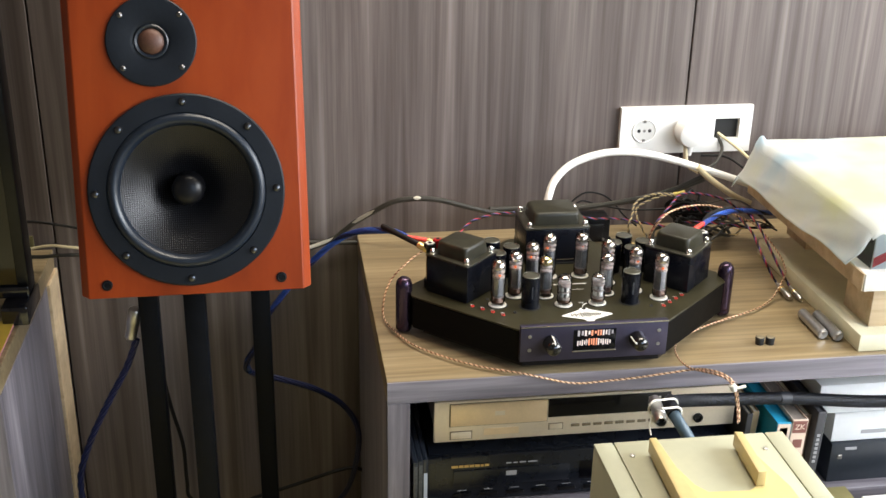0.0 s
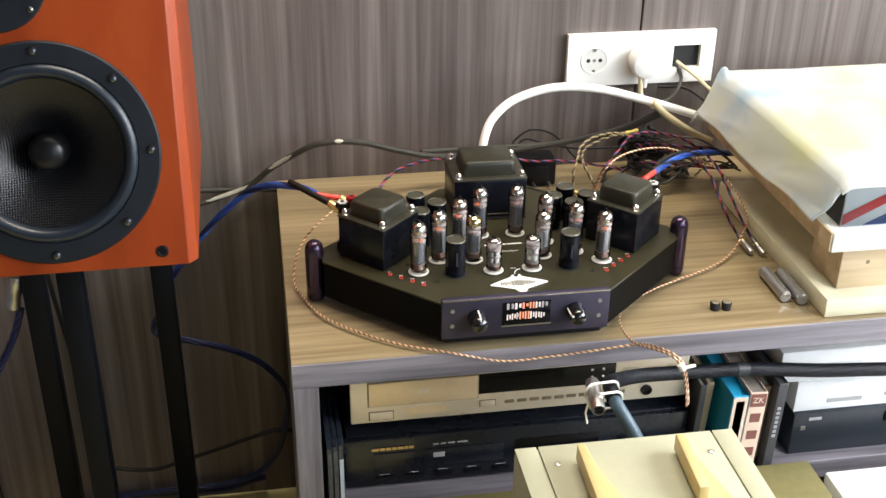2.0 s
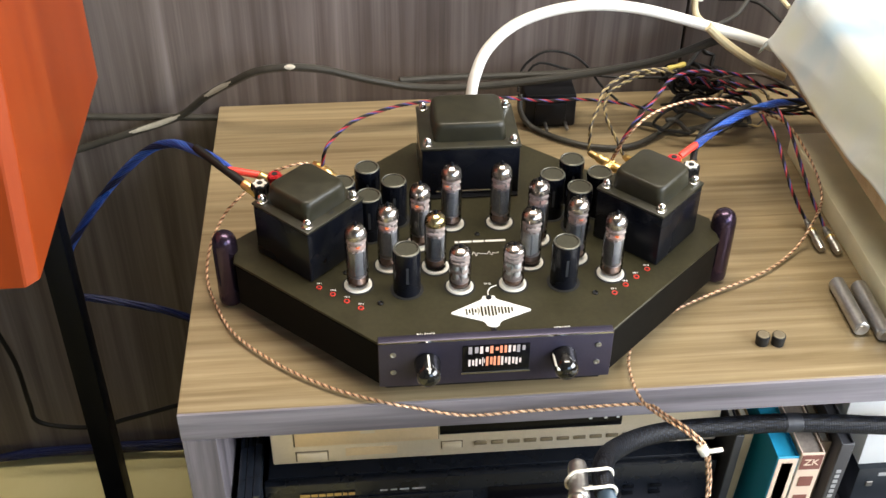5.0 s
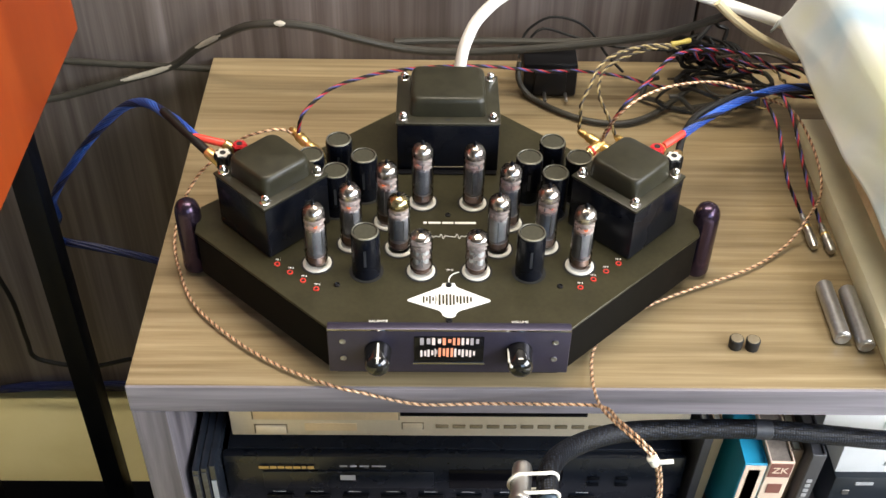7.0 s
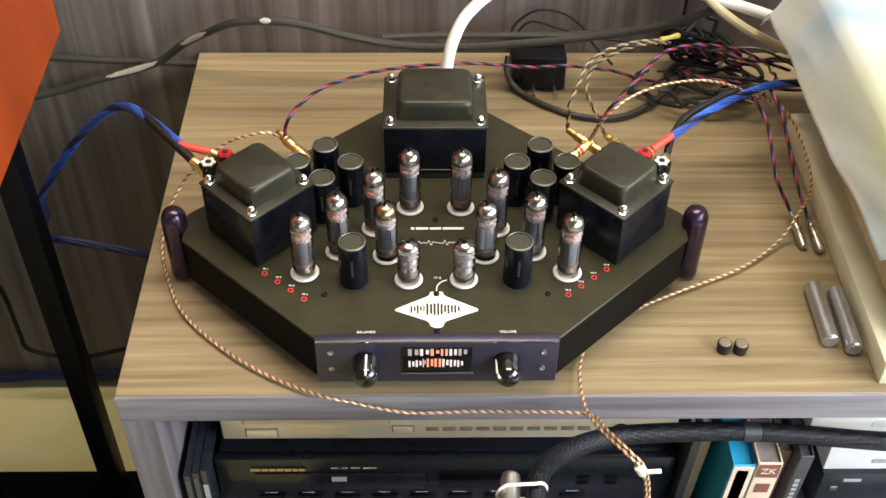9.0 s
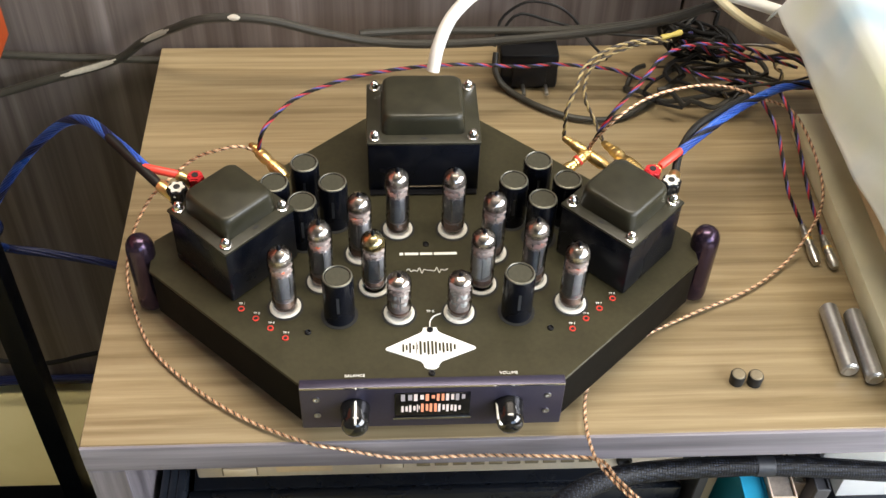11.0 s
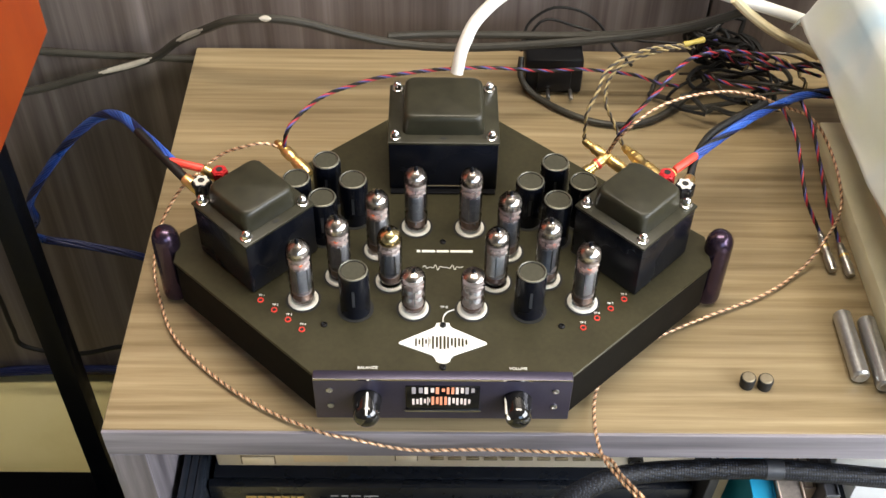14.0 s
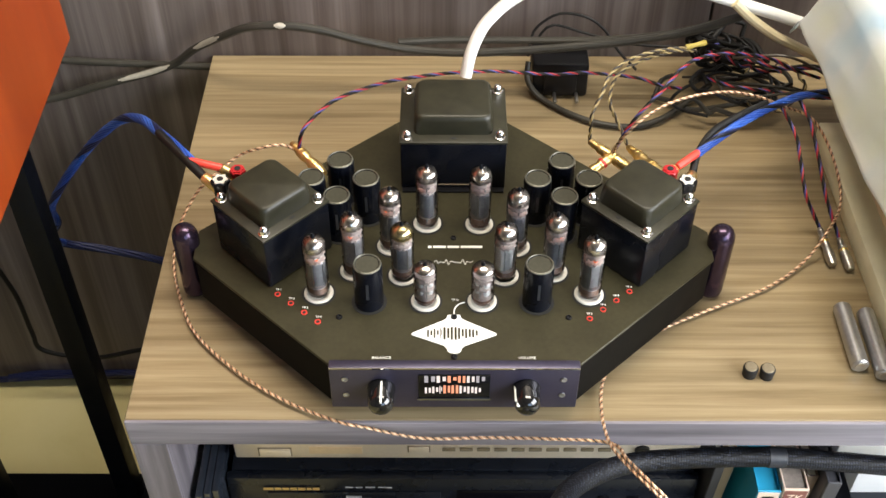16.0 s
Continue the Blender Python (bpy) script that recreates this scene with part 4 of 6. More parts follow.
def cream_case():
    x0, x1, y0, y1, z0, z1 = 0.333, 0.555, 0.70, 1.040, 0.402, 0.660
    ox, oy, oz = (x0 + x1) / 2, (y0 + y1) / 2, z0
    e = empty("cream_preamplifier", pose(ox, oy, oz), "cream enamelled metal case with yellow handle plate on top", "amplifier")
    inv = pose(-ox, -oy, -oz)

    def p(name, bm, material, label="", sharp=32):
        bmesh.ops.transform(bm, matrix=inv, verts=bm.verts)
        return part(name, bm, material, e, label, sharp)
    p("case", box(x0, x1, y0, y1, z0 + 0.006, z1 - 0.003, 0.002), M_CREAM)
    p("side_strip", box(x0, x0 + 0.0215, y0, y1, z1 - 0.0028, z1, 0.0008), M_CREAM)
    p("top_cover", box(x0 + 0.0232, x1 - 0.0232, y0, y1, z1 - 0.0028, z1, 0.0008), M_CREAM)
    p("side_strip", box(x1 - 0.0215, x1, y0, y1, z1 - 0.0028, z1, 0.0008), M_CREAM)
    # yellow plate cut in a U, with two raised dark ribs
    u = [(0.380, 0.705), (0.520, 0.705), (0.515, 0.93), (0.500, 1.009), (0.492, 1.011), (0.484, 0.937), (0.470, 0.927), (0.425, 0.930), (0.415, 0.945), (0.400, 1.012), (0.394, 1.010)]
    p("handle_plate", prism(u, z1 + 0.0002, z1 + 0.004, 0.0008, seg=1), M_YELLOWISH, "yellow varnished plate cut like a U")
    p("rib", prism([(0.386, 1.011), (0.394, 1.011), (0.400, 0.900), (0.388, 0.720), (0.376, 0.720)], z1 + 0.004, z1 + 0.022, 0.0012), M_RIB, "yellow-tan raised rib")
    p("rib", prism([(0.484, 1.013), (0.493, 1.011), (0.489, 0.934), (0.479, 0.934)], z1 + 0.004, z1 + 0.022, 0.0012), M_RIB, "yellow-tan raised rib")
    p("keyhole", prism([(0.451 + 0.0085 * math.cos(a * math.pi / 8), 0.890 + 0.0068 * math.sin(a * math.pi / 8)) for a in range(16)], z1 + 0.004, z1 + 0.0046), M_DARKHOLE)
    for x, y in ((0.369, 1.011), (0.521, 1.007), (0.522, 0.885), (0.369, 0.885)):
        p("screw", lathe([(0.0032, z1), (0.003, z1 + 0.0012), (0.0012, z1 + 0.0016), (0, z1 + 0.0008)], 14, m=pose(x, y, 0)), M_STEEL)
    for i in range(7):
        z = 0.500 + i * 0.014
        p("louvre", box(x0 - 0.0025, x0 + 0.001, 0.80, 1.02, z, z + 0.004, 0.001, 1), M_CREAM)
    for x in (x0 + 0.03, x1 - 0.03):
        for y in (y0 + 0.03, y1 - 0.03):
            p("foot", cyl(0.012, z0, z0 + 0.0062, 0.001, 16, m=pose(x, y, 0)), M_RUBBER)


def vented_amplifier():
    x0, x1, y0, y1, z0, z1 = 0.265, 0.795, 0.66, 1.283, 0.2605, 0.400
    ox, oy = (x0 + x1) / 2, (y0 + y1) / 2
    e = empty("power_amplifier", pose(ox, oy, z0), "olive enamelled amplifier with slotted top cover", "amplifier")
    inv = pose(-ox, -oy, -z0)

    def p(name, bm, material, label=""):
        bmesh.ops.transform(bm, matrix=inv, verts=bm.verts)
        return part(name, bm, material, e, label)
    p("case", box(x0, x1, y0, y1, z0, z1 - 0.003, 0.003), M_OLIVE)
    p("cover", box(x0 + 0.001, x1 - 0.001, y0, y1 - 0.002, z1 - 0.0028, z1, 0.0008), M_OLIVE)
    for i in range(26):
        x = 0.36 + i * 0.014
        p("vent_slot", box(x, x + 0.005, 1.09, 1.225, z1 + 0.0001, z1 + 0.0005), M_DARKHOLE)


def low_stand():
    e = empty("low_stand", pose(0.53, 0.97, 0), "low black wooden stand", "stand")
    inv = pose(-0.53, -0.97, 0)
    for nm, b in (("top", (0.26, 0.80, 0.66, 1.28, 0.235, 0.26)), ("side", (0.27, 0.295, 0.67, 1.27, 0, 0.2345)), ("side", (0.765, 0.79, 0.67, 1.27, 0, 0.2345))):
        bm = box(*b, 0.002)
        bmesh.ops.transform(bm, matrix=inv, verts=bm.verts)
        part(nm, bm, M_STAND, e)


cream_case()
vented_amplifier()
low_stand()

# ---- wall socket ----
M_STEELDARK = mat("dark_contact_metal", (0.25, 0.24, 0.22), 0.4, 0.8)
WF = YB - 0.010


def wall_socket():
    x0, x1, z0, z1 = 0.5790, 0.8150, 0.7440, 0.8260
    e = empty("wall_socket", pose((x0 + x1) / 2, WF, (z0 + z1) / 2), "white three-gang wall socket with one empty cable opening", "wall socket")
    inv = pose(-(x0 + x1) / 2, -WF, -(z0 + z1) / 2)

    def p(name, bm, material, parent=None, label=""):
        bmesh.ops.transform(bm, matrix=inv, verts=bm.verts)
        return part(name, bm, material, parent or e, label)
    zc = (z0 + z1) / 2
    bm = bmesh.new()
    for b in ((x0, 0.748, WF - 0.0105, WF - 0.0002, z0, z1), (0.7925, x1, WF - 0.0105, WF - 0.0002, z0, z1), (0.748, 0.7925, WF - 0.0105, WF - 0.0002, z0, zc - 0.0175), (0.748, 0.7925, WF - 0.0105, WF - 0.0002, zc + 0.0185, z1)):
        box(*b, bm=bm)
    p("frame", bm, M_SOCKET)
    p("frame_edge", box(x0 - 0.0012, x1 + 0.0012, WF - 0.0068, WF - 0.0001, z0 - 0.0012, z0 - 0.0002), M_SOCKET)
    hole = p("cable_opening", box(0.748, 0.7925, WF - 0.0015, WF - 0.0003, zc - 0.0175, zc + 0.0185), M_DARKHOLE)
    out = p("outlet", lathe([(0.0215, 0.0), (0.0215, 0.0012), (0.0200, 0.0016), (0.0190, 0.0004)], 40, m=pose(0.6215, WF - 0.0105, zc, 90), ring=True), M_SOCKET)
    p("outlet_well", lathe([(0.0190, 0.0003), (0, 0.0003)], 36, m=pose(0.6215, WF - 0.0105, zc, 90), ends=False), M_SHADEDPLASTIC, out)
    for s in (-1, 1):
        p("contact_hole", lathe([(0.0032, 0.0006), (0, 0.0006)], 14, m=pose(0.6215 + 0.0095 * s, WF - 0.0105, zc, 90), ends=False), M_DARKHOLE, out)
        p("earth_clip", box(0.6195, 0.6235, WF - 0.0125, WF - 0.0106, zc + s * 0.0165 - 0.0022, zc + s * 0.0165 + 0.0022), M_STEELDARK, out)
    p("frame_screw", lathe([(0.0028, 0.0006), (0, 0.0006)], 12, m=pose(0.6215, WF - 0.0105, zc, 90), ends=False), M_STEELDARK, out)


# Socket white, greyed to paint the shade in the outlet well.
M_SHADEDPLASTIC = mat("shaded_white_plastic", (0.62, 0.61, 0.57), 0.4)
wall_socket()


def thing_part(name, label, category, bm, material, at=(0, 0, 0), group=""):
    """A one-mesh thing with its own origin."""
    bmesh.ops.transform(bm, matrix=Matrix.Translation(-Vector(at)), verts=bm.verts)
    ob = part(name, bm, material)
    ob.matrix_world = Matrix.Translation(at)
    return tagged(ob, label, category, group)


def mains_plug():
    at = (0.6975, WF - 0.0105, 0.785)
    e = thing_part("mains_plug", "white round mains plug pushed into the wall socket", "plug", lathe([(0.0225, 0.0), (0.0240, 0.010), (0.0240, 0.024), (0.0215, 0.032), (0.013, 0.0352), (0, 0.036)], 36, m=pose(*at) @ pose(0, 0, 0, 90)), M_SOCKET, at)
    b = lathe([(0.0075, 0.0), (0.006, 0.010), (0.0048, 0.022)], 18, m=pose(0, -0.020, -0.017, 180))
    part("strain_relief", b, M_SOCKET, e)


mains_plug()

# ---- cables ----
M_CABLEBLACK = mottle(mat("black_cable_jacket", (0.006, 0.0055, 0.005), 0.5, spec=0.3), 80, 0.3, 0.1)
M_CABLEOLIVE = mottle(mat("dusty_dark_cable_jacket", (0.036, 0.033, 0.026), 0.48, spec=0.35), 60, 0.3, 0.1)
M_CABLEWHITE = mottle(mat("white_cable_jacket", (0.76, 0.75, 0.70), 0.38), 60, 0.05, 0.03)
M_CABLECREAM = mottle(mat("cream_cable_jacket", (0.68, 0.58, 0.36), 0.42), 60, 0.08, 0.05)
M_COPPER = mottle(mat("copper_wire", (0.66, 0.37, 0.21), 0.32, 0.65), 200, 0.2, 0.05)
M_COPPER2 = mottle(mat("pale_copper_wire", (0.92, 0.74, 0.54), 0.32, 0.55), 200, 0.2, 0.05)
M_BLUEWIRE = mottle(mat("blue_wire_insulation", (0.020, 0.062, 0.30), 0.34), 90, 0.25, 0.05)
M_BRIGHTBLUE = mottle(mat("bright_blue_wire_insulation", (0.035, 0.11, 0.46), 0.30), 90, 0.25, 0.05)
M_NAVYSHADEWIRE = mottle(mat("navy_and_shaded_blue_insulation", (0.006, 0.011, 0.058), 0.40), 90, 0.25, 0.05)
M_REDWIRE = mottle(mat("dull_red_wire_insulation", (0.36, 0.022, 0.030), 0.38), 90, 0.2, 0.05)
M_VIOLETWIRE = mottle(mat("dark_blue_wire_insulation", (0.06, 0.06, 0.22), 0.38), 90, 0.2, 0.05)
M_TANWIRE = mottle(mat("tan_wire_insulation", (0.33, 0.25, 0.11), 0.4), 90, 0.2, 0.05)
M_BROWNWIRE = mottle(mat("brown_black_wire_insulation", (0.045, 0.035, 0.025), 0.4), 90, 0.2, 0.05)
M_TIE = mat("white_nylon_tie", (0.80, 0.77, 0.68), 0.4)
M_YTAPE = mat("yellow_tape", (0.40, 0.31, 0.06), 0.5)
M_GREYTAPE = mottle(mat("dark_grey_tape", (0.016, 0.018, 0.024), 0.5), 300, 0.3, 0.2)
M_SILVERTAPE = mottle(mat("silver_grey_tape", (0.50, 0.47, 0.40), 0.4, 0.3), 300, 0.2, 0.2)

PATHS = {
    'copper_right': [(0.5592, 1.5666, 0.668), (0.559, 1.5467, 0.698), (0.575, 1.545, 0.725), (0.599, 1.562, 0.73), (0.629, 1.577, 0.73), (0.665, 1.59, 0.725), (0.696, 1.596, 0.715), (0.723, 1.601, 0.7), (0.758, 1.608, 0.68), (0.776, 1.591, 0.66), (0.782, 1.554, 0.645), (0.778, 1.525, 0.635), (0.757, 1.49, 0.635), (0.733, 1.467, 0.618), (0.694, 1.438, 0.615), (0.635, 1.41, 0.615), (0.59, 1.387, 0.615), (0.55, 1.358, 0.615), (0.532, 1.33, 0.615), (0.527, 1.296, 0.616), (0.529, 1.262, 0.622), (0.538, 1.235, 0.631), (0.553, 1.21, 0.636), (0.566, 1.203, 0.623), (0.573, 1.2, 0.594), (0.572, 1.19, 0.577)],
    'copper_left': [(0.259, 1.556, 0.675), (0.241, 1.552, 0.69), (0.22, 1.547, 0.69), (0.197, 1.546, 0.68), (0.17, 1.529, 0.665), (0.155, 1.521, 0.65), (0.143, 1.495, 0.635), (0.14, 1.466, 0.617), (0.154, 1.42, 0.615), (0.175, 1.379, 0.615), (0.217, 1.337, 0.615), (0.26, 1.307, 0.615), (0.305, 1.286, 0.615), (0.329, 1.284, 0.609), (0.377, 1.281, 0.598), (0.431, 1.281, 0.599), (0.479, 1.275, 0.606), (0.53, 1.262, 0.619)],
    'rb_back': [(0.256, 1.552, 0.68), (0.259, 1.552, 0.7), (0.267, 1.562, 0.71), (0.29, 1.589, 0.715), (0.323, 1.61, 0.715), (0.35, 1.628, 0.71), (0.397, 1.652, 0.7), (0.446, 1.669, 0.69), (0.508, 1.691, 0.67), (0.54, 1.701, 0.665), (0.572, 1.704, 0.66), (0.605, 1.711, 0.65), (0.629, 1.697, 0.65), (0.65, 1.707, 0.64)],
    'rb_right': [(0.5582, 1.5666, 0.668), (0.5758, 1.5719, 0.705), (0.604, 1.594, 0.725), (0.627, 1.623, 0.73), (0.652, 1.647, 0.725), (0.687, 1.666, 0.715), (0.728, 1.678, 0.7), (0.758, 1.687, 0.68), (0.793, 1.699, 0.66)],
    'rb_down1': [(0.722, 1.609, 0.7), (0.735, 1.576, 0.685), (0.738, 1.549, 0.67), (0.74, 1.522, 0.655), (0.750, 1.518, 0.636), (0.7583, 1.510, 0.622)],
    'rb_down2': [(0.743, 1.614, 0.7), (0.751, 1.588, 0.69), (0.757, 1.558, 0.67), (0.762, 1.523, 0.648), (0.7735, 1.497, 0.622)],
    'yb1': [(0.5376, 1.5852, 0.668), (0.5379, 1.5874, 0.682), (0.5383, 1.5902, 0.699), (0.548, 1.606, 0.71), (0.558, 1.63, 0.715), (0.577, 1.647, 0.72), (0.608, 1.663, 0.72), (0.648, 1.683, 0.71)],
    'yb2': [(0.5767, 1.5859, 0.66), (0.5678, 1.5949, 0.678), (0.557, 1.606, 0.7), (0.566, 1.64, 0.705), (0.591, 1.659, 0.71), (0.622, 1.668, 0.715), (0.653, 1.685, 0.705)],
    'blue_left': [(0.176, 1.471, 0.738), (0.163, 1.484, 0.741), (0.146, 1.505, 0.738), (0.108, 1.56, 0.715), (0.07, 1.595, 0.68), (0.015, 1.625, 0.611), (-0.041, 1.645, 0.525)],
    'blue_left_low': [(-0.049, 1.66, 0.482), (-0.067, 1.67, 0.448), (-0.064, 1.69, 0.418), (-0.02, 1.7, 0.397), (0.046, 1.71, 0.365), (0.094, 1.72, 0.322), (0.119, 1.745, 0.256), (0.116, 1.765, 0.178), (0.098, 1.78, 0.106), (0.06, 1.79, 0.055), (0, 1.795, 0.034), (-0.12, 1.797, 0.03), (-0.3, 1.797, 0.012)],
    'blue_right': [(0.618, 1.488, 0.735), (0.635, 1.503, 0.737), (0.666, 1.534, 0.733), (0.7, 1.569, 0.722), (0.744, 1.61, 0.705), (0.787, 1.636, 0.69), (0.828, 1.656, 0.68)],
    'wall_a': [(-0.138, 1.75, 0.579), (-0.065, 1.77, 0.574), (0.002, 1.78, 0.588), (0.079, 1.78, 0.613), (0.118, 1.77, 0.646), (0.157, 1.75, 0.677), (0.185, 1.74, 0.694), (0.221, 1.736, 0.699), (0.26, 1.735, 0.695), (0.31, 1.735, 0.68), (0.366, 1.74, 0.665), (0.429, 1.735, 0.666), (0.51, 1.73, 0.675), (0.596, 1.725, 0.689), (0.655, 1.72, 0.705), (0.704, 1.71, 0.732)],
    'wall_b': [(-0.145, 1.8, 0.613), (-0.052, 1.8, 0.608), (0.008, 1.8, 0.604), (0.078, 1.8, 0.601), (0.131, 1.8, 0.598)],
    'wall_c': [(0.345, 1.745, 0.672), (0.40, 1.755, 0.668), (0.47, 1.755, 0.668), (0.56, 1.75, 0.672), (0.64, 1.74, 0.688), (0.711, 1.73, 0.718)],
    'white': [(0.416, 1.64, 0.705), (0.422, 1.65, 0.73), (0.438, 1.67, 0.751), (0.474, 1.69, 0.77), (0.533, 1.7, 0.781), (0.604, 1.71, 0.772), (0.695, 1.71, 0.745), (0.783, 1.71, 0.714), (0.831, 1.71, 0.693)],
    'cream': [(0.687, 1.705, 0.75), (0.708, 1.706, 0.73), (0.735, 1.706, 0.71), (0.765, 1.713, 0.69), (0.789, 1.707, 0.68)],
    'adaptor_cable': [(0.487, 1.741, 0.65), (0.486, 1.729, 0.635), (0.498, 1.724, 0.617), (0.525, 1.699, 0.615), (0.561, 1.678, 0.615), (0.599, 1.673, 0.615), (0.631, 1.685, 0.617), (0.66, 1.709, 0.62), (0.687, 1.728, 0.63)],
    'snake_core': [(0.535, 1.15, 0.405), (0.53, 1.15, 0.45), (0.52, 1.151, 0.515), (0.507, 1.156, 0.556), (0.494, 1.165, 0.581), (0.4835, 1.177, 0.598), (0.4815, 1.192, 0.604)],
    'snake': [(0.4815, 1.182, 0.602), (0.482, 1.197, 0.604), (0.488, 1.217, 0.6), (0.504, 1.245, 0.582), (0.536, 1.272, 0.566), (0.574, 1.288, 0.555), (0.637, 1.297, 0.547), (0.69, 1.3, 0.543), (0.743, 1.3, 0.537), (0.805, 1.298, 0.531), (0.874, 1.295, 0.528), (0.982, 1.295, 0.519)],
    'blue_xlr': [(-0.224, 1.56, 0.556), (-0.244, 1.57, 0.504), (-0.28, 1.58, 0.436), (-0.314, 1.59, 0.365), (-0.337, 1.6, 0.297), (-0.338, 1.6, 0.232), (-0.331, 1.62, 0.148)],
    'plug': [(0.691, 1.78, 0.766), (0.693, 1.77, 0.733), (0.703, 1.74, 0.728)],
    'holecable1': [(0.757, 1.805, 0.776), (0.78, 1.78, 0.76), (0.795, 1.75, 0.747)],
    'holecable2': [(0.755, 1.805, 0.773), (0.762, 1.79, 0.753), (0.744, 1.77, 0.732), (0.703, 1.74, 0.728)],
    'sock_black': [(0.724, 1.79, 0.741), (0.767, 1.78, 0.74), (0.793, 1.75, 0.726)],
    'floor_cable': [(-0.232, 1.77, 0.54), (-0.222, 1.77, 0.43), (-0.208, 1.77, 0.32), (-0.192, 1.77, 0.235), (-0.19, 1.77, 0.158), (-0.183, 1.77, 0.117), (-0.114, 1.77, 0.101), (-0.054, 1.77, 0.116), (0.007, 1.77, 0.134), (0.077, 1.77, 0.156), (0.11, 1.772, 0.16), (0.129, 1.776, 0.15)],
    'floor_blue': [(-0.267, 1.796, 0.02), (-0.216, 1.804, 0.02), (-0.113, 1.805, 0.02), (-0.006, 1.797, 0.02), (0.03, 1.795, 0.03), (0.075, 1.799, 0.04)],
    'loop_a': [(0.488, 1.765, 0.640), (0.492, 1.782, 0.652), (0.499, 1.788, 0.664), (0.522, 1.79, 0.679), (0.551, 1.79, 0.675), (0.573, 1.788, 0.660), (0.59, 1.775, 0.64), (0.61, 1.76, 0.625)],
    'loop_b': [(0.494, 1.77, 0.636), (0.500, 1.785, 0.650), (0.516, 1.79, 0.664), (0.552, 1.788, 0.655), (0.60, 1.775, 0.650), (0.66, 1.76, 0.655)],
    'left_c1': [(-0.42, 1.7, 0.644), (-0.386, 1.7, 0.652), (-0.36, 1.7, 0.655), (-0.33, 1.7, 0.651), (-0.27, 1.72, 0.633)],
    'left_c2': [(-0.421, 1.7, 0.639), (-0.379, 1.7, 0.637), (-0.332, 1.7, 0.638), (-0.27, 1.72, 0.626)],
    'left_c3': [(-0.426, 1.75, 0.676), (-0.392, 1.75, 0.677), (-0.336, 1.75, 0.666), (-0.272, 1.75, 0.65)],
}


joined = [(x + 0.0022, y + 0.001, z + 0.0022) for x, y, z in PATHS['copper_right'][21:]]
PATHS['copper_left'] += joined


def braid_material():
    m = mat("black_braided_sleeve", (0.02, 0.02, 0.024), 0.5, spec=0.25)
    n, l, b = nodes_of(m)
    co = n.new("ShaderNodeTexCoord")
    ck = n.new("ShaderNodeTexVoronoi")
    ck.inputs["Scale"].default_value = 420
    ck.inputs["Randomness"].default_value = 0.25
    l.new(co.outputs["Object"], ck.inputs["Vector"])
    r = n.new("ShaderNodeValToRGB")
    r.color_ramp.elements[0].color, r.color_ramp.elements[1].color = (0.040, 0.052, 0.080, 1), (0.0015, 0.0015, 0.0025, 1)
    r.color_ramp.elements[1].position = 0.42
    l.new(ck.outputs["Distance"], r.inputs[0])
    l.new(r.outputs[0], b.inputs["Base Color"])
    bp = n.new("ShaderNodeBump")
    bp.inputs["Strength"].default_value, bp.inputs["Distance"].default_value = 0.6, 0.001
    l.new(ck.outputs["Distance"], bp.inputs["Height"])
    l.new(bp.outputs[0], b.inputs["Normal"])
    return m


M_BRAID = braid_material()


def plain_cable(name, key, r, material, label, category="cable", seg=10):
    path = smooth_path(PATHS[key])
    return thing_part(name, label, category, sweep(path, r, seg), material, PATHS[key][0])


def wound_cable(name, keys, wires, off, pitch, label, step=0.0022, lap=5):
    """A cable of several wires wound round one path; each wire is a part."""
    pts = [q for k in keys for q in PATHS[k]]
    path = smooth_path(pts, step)
    at = Vector(pts[0])
    e = empty(name, Matrix.Translation(at), label, "cable")
    for i, (material, r) in enumerate(wires):
        bm = strand(path, off, pitch, 2 * math.pi * i / len(wires), r, lap)
        bmesh.ops.transform(bm, matrix=Matrix.Translation(-at), verts=bm.verts)
        part("wire", bm, material, e, "", 80)
    return e


def sleeve(parent, a, b, r, material, name="sleeve", label="", bulge=1.0):
    """A short tube between two world points, as a part."""
    at = parent.matrix_world.translation
    d = (Vector(b) - Vector(a)).length
    bm = lathe([(r * 0.8, 0), (r, d * 0.08), (r * bulge, d * 0.5), (r, d * 0.92), (r * 0.8, d)], 14, m=Matrix.Translation(-at) @ along(a, b))
    return part(name, bm, material, parent, label)


COP = [(M_COPPER, 0.00075), (M_COPPER2, 0.0007), (M_COPPER, 0.00075), (M_BROWNWIRE, 0.0007)]
c1 = wound_cable("copper_signal_cable", ["copper_right"], COP, 0.0010, 0.0075, "braided bright copper signal cable looping round the cabinet top")
c2 = wound_cable("copper_signal_cable", ["copper_left"], COP, 0.0010, 0.0075, "braided copper signal cable running along the front edge")
tie = PATHS["copper_right"][23]
sleeve(c1, (tie[0] - 0.003, tie[1], tie[2] + 0.005), (tie[0] + 0.002, tie[1], tie[2] - 0.004), 0.0045, M_TIE, "cable_tie", "white nylon tie")
sleeve(c1, (tie[0] + 0.002, tie[1] - 0.002, tie[2]), (tie[0] + 0.015, tie[1] - 0.003, tie[2] + 0.003), 0.0020, M_TIE, "tie_end", "white nylon tie end")
RBW = [(M_REDWIRE, 0.0010), (M_VIOLETWIRE, 0.0009), (M_CABLEBLACK, 0.0010), (M_CABLEBLACK, 0.0008)]
wound_cable("twisted_pair", ["rb_back"], RBW, 0.00105, 0.022, "red and blue twisted signal pair behind the amplifier")
wound_cable("twisted_pair", ["rb_right"], RBW, 0.00105, 0.022, "red and blue twisted signal pair")
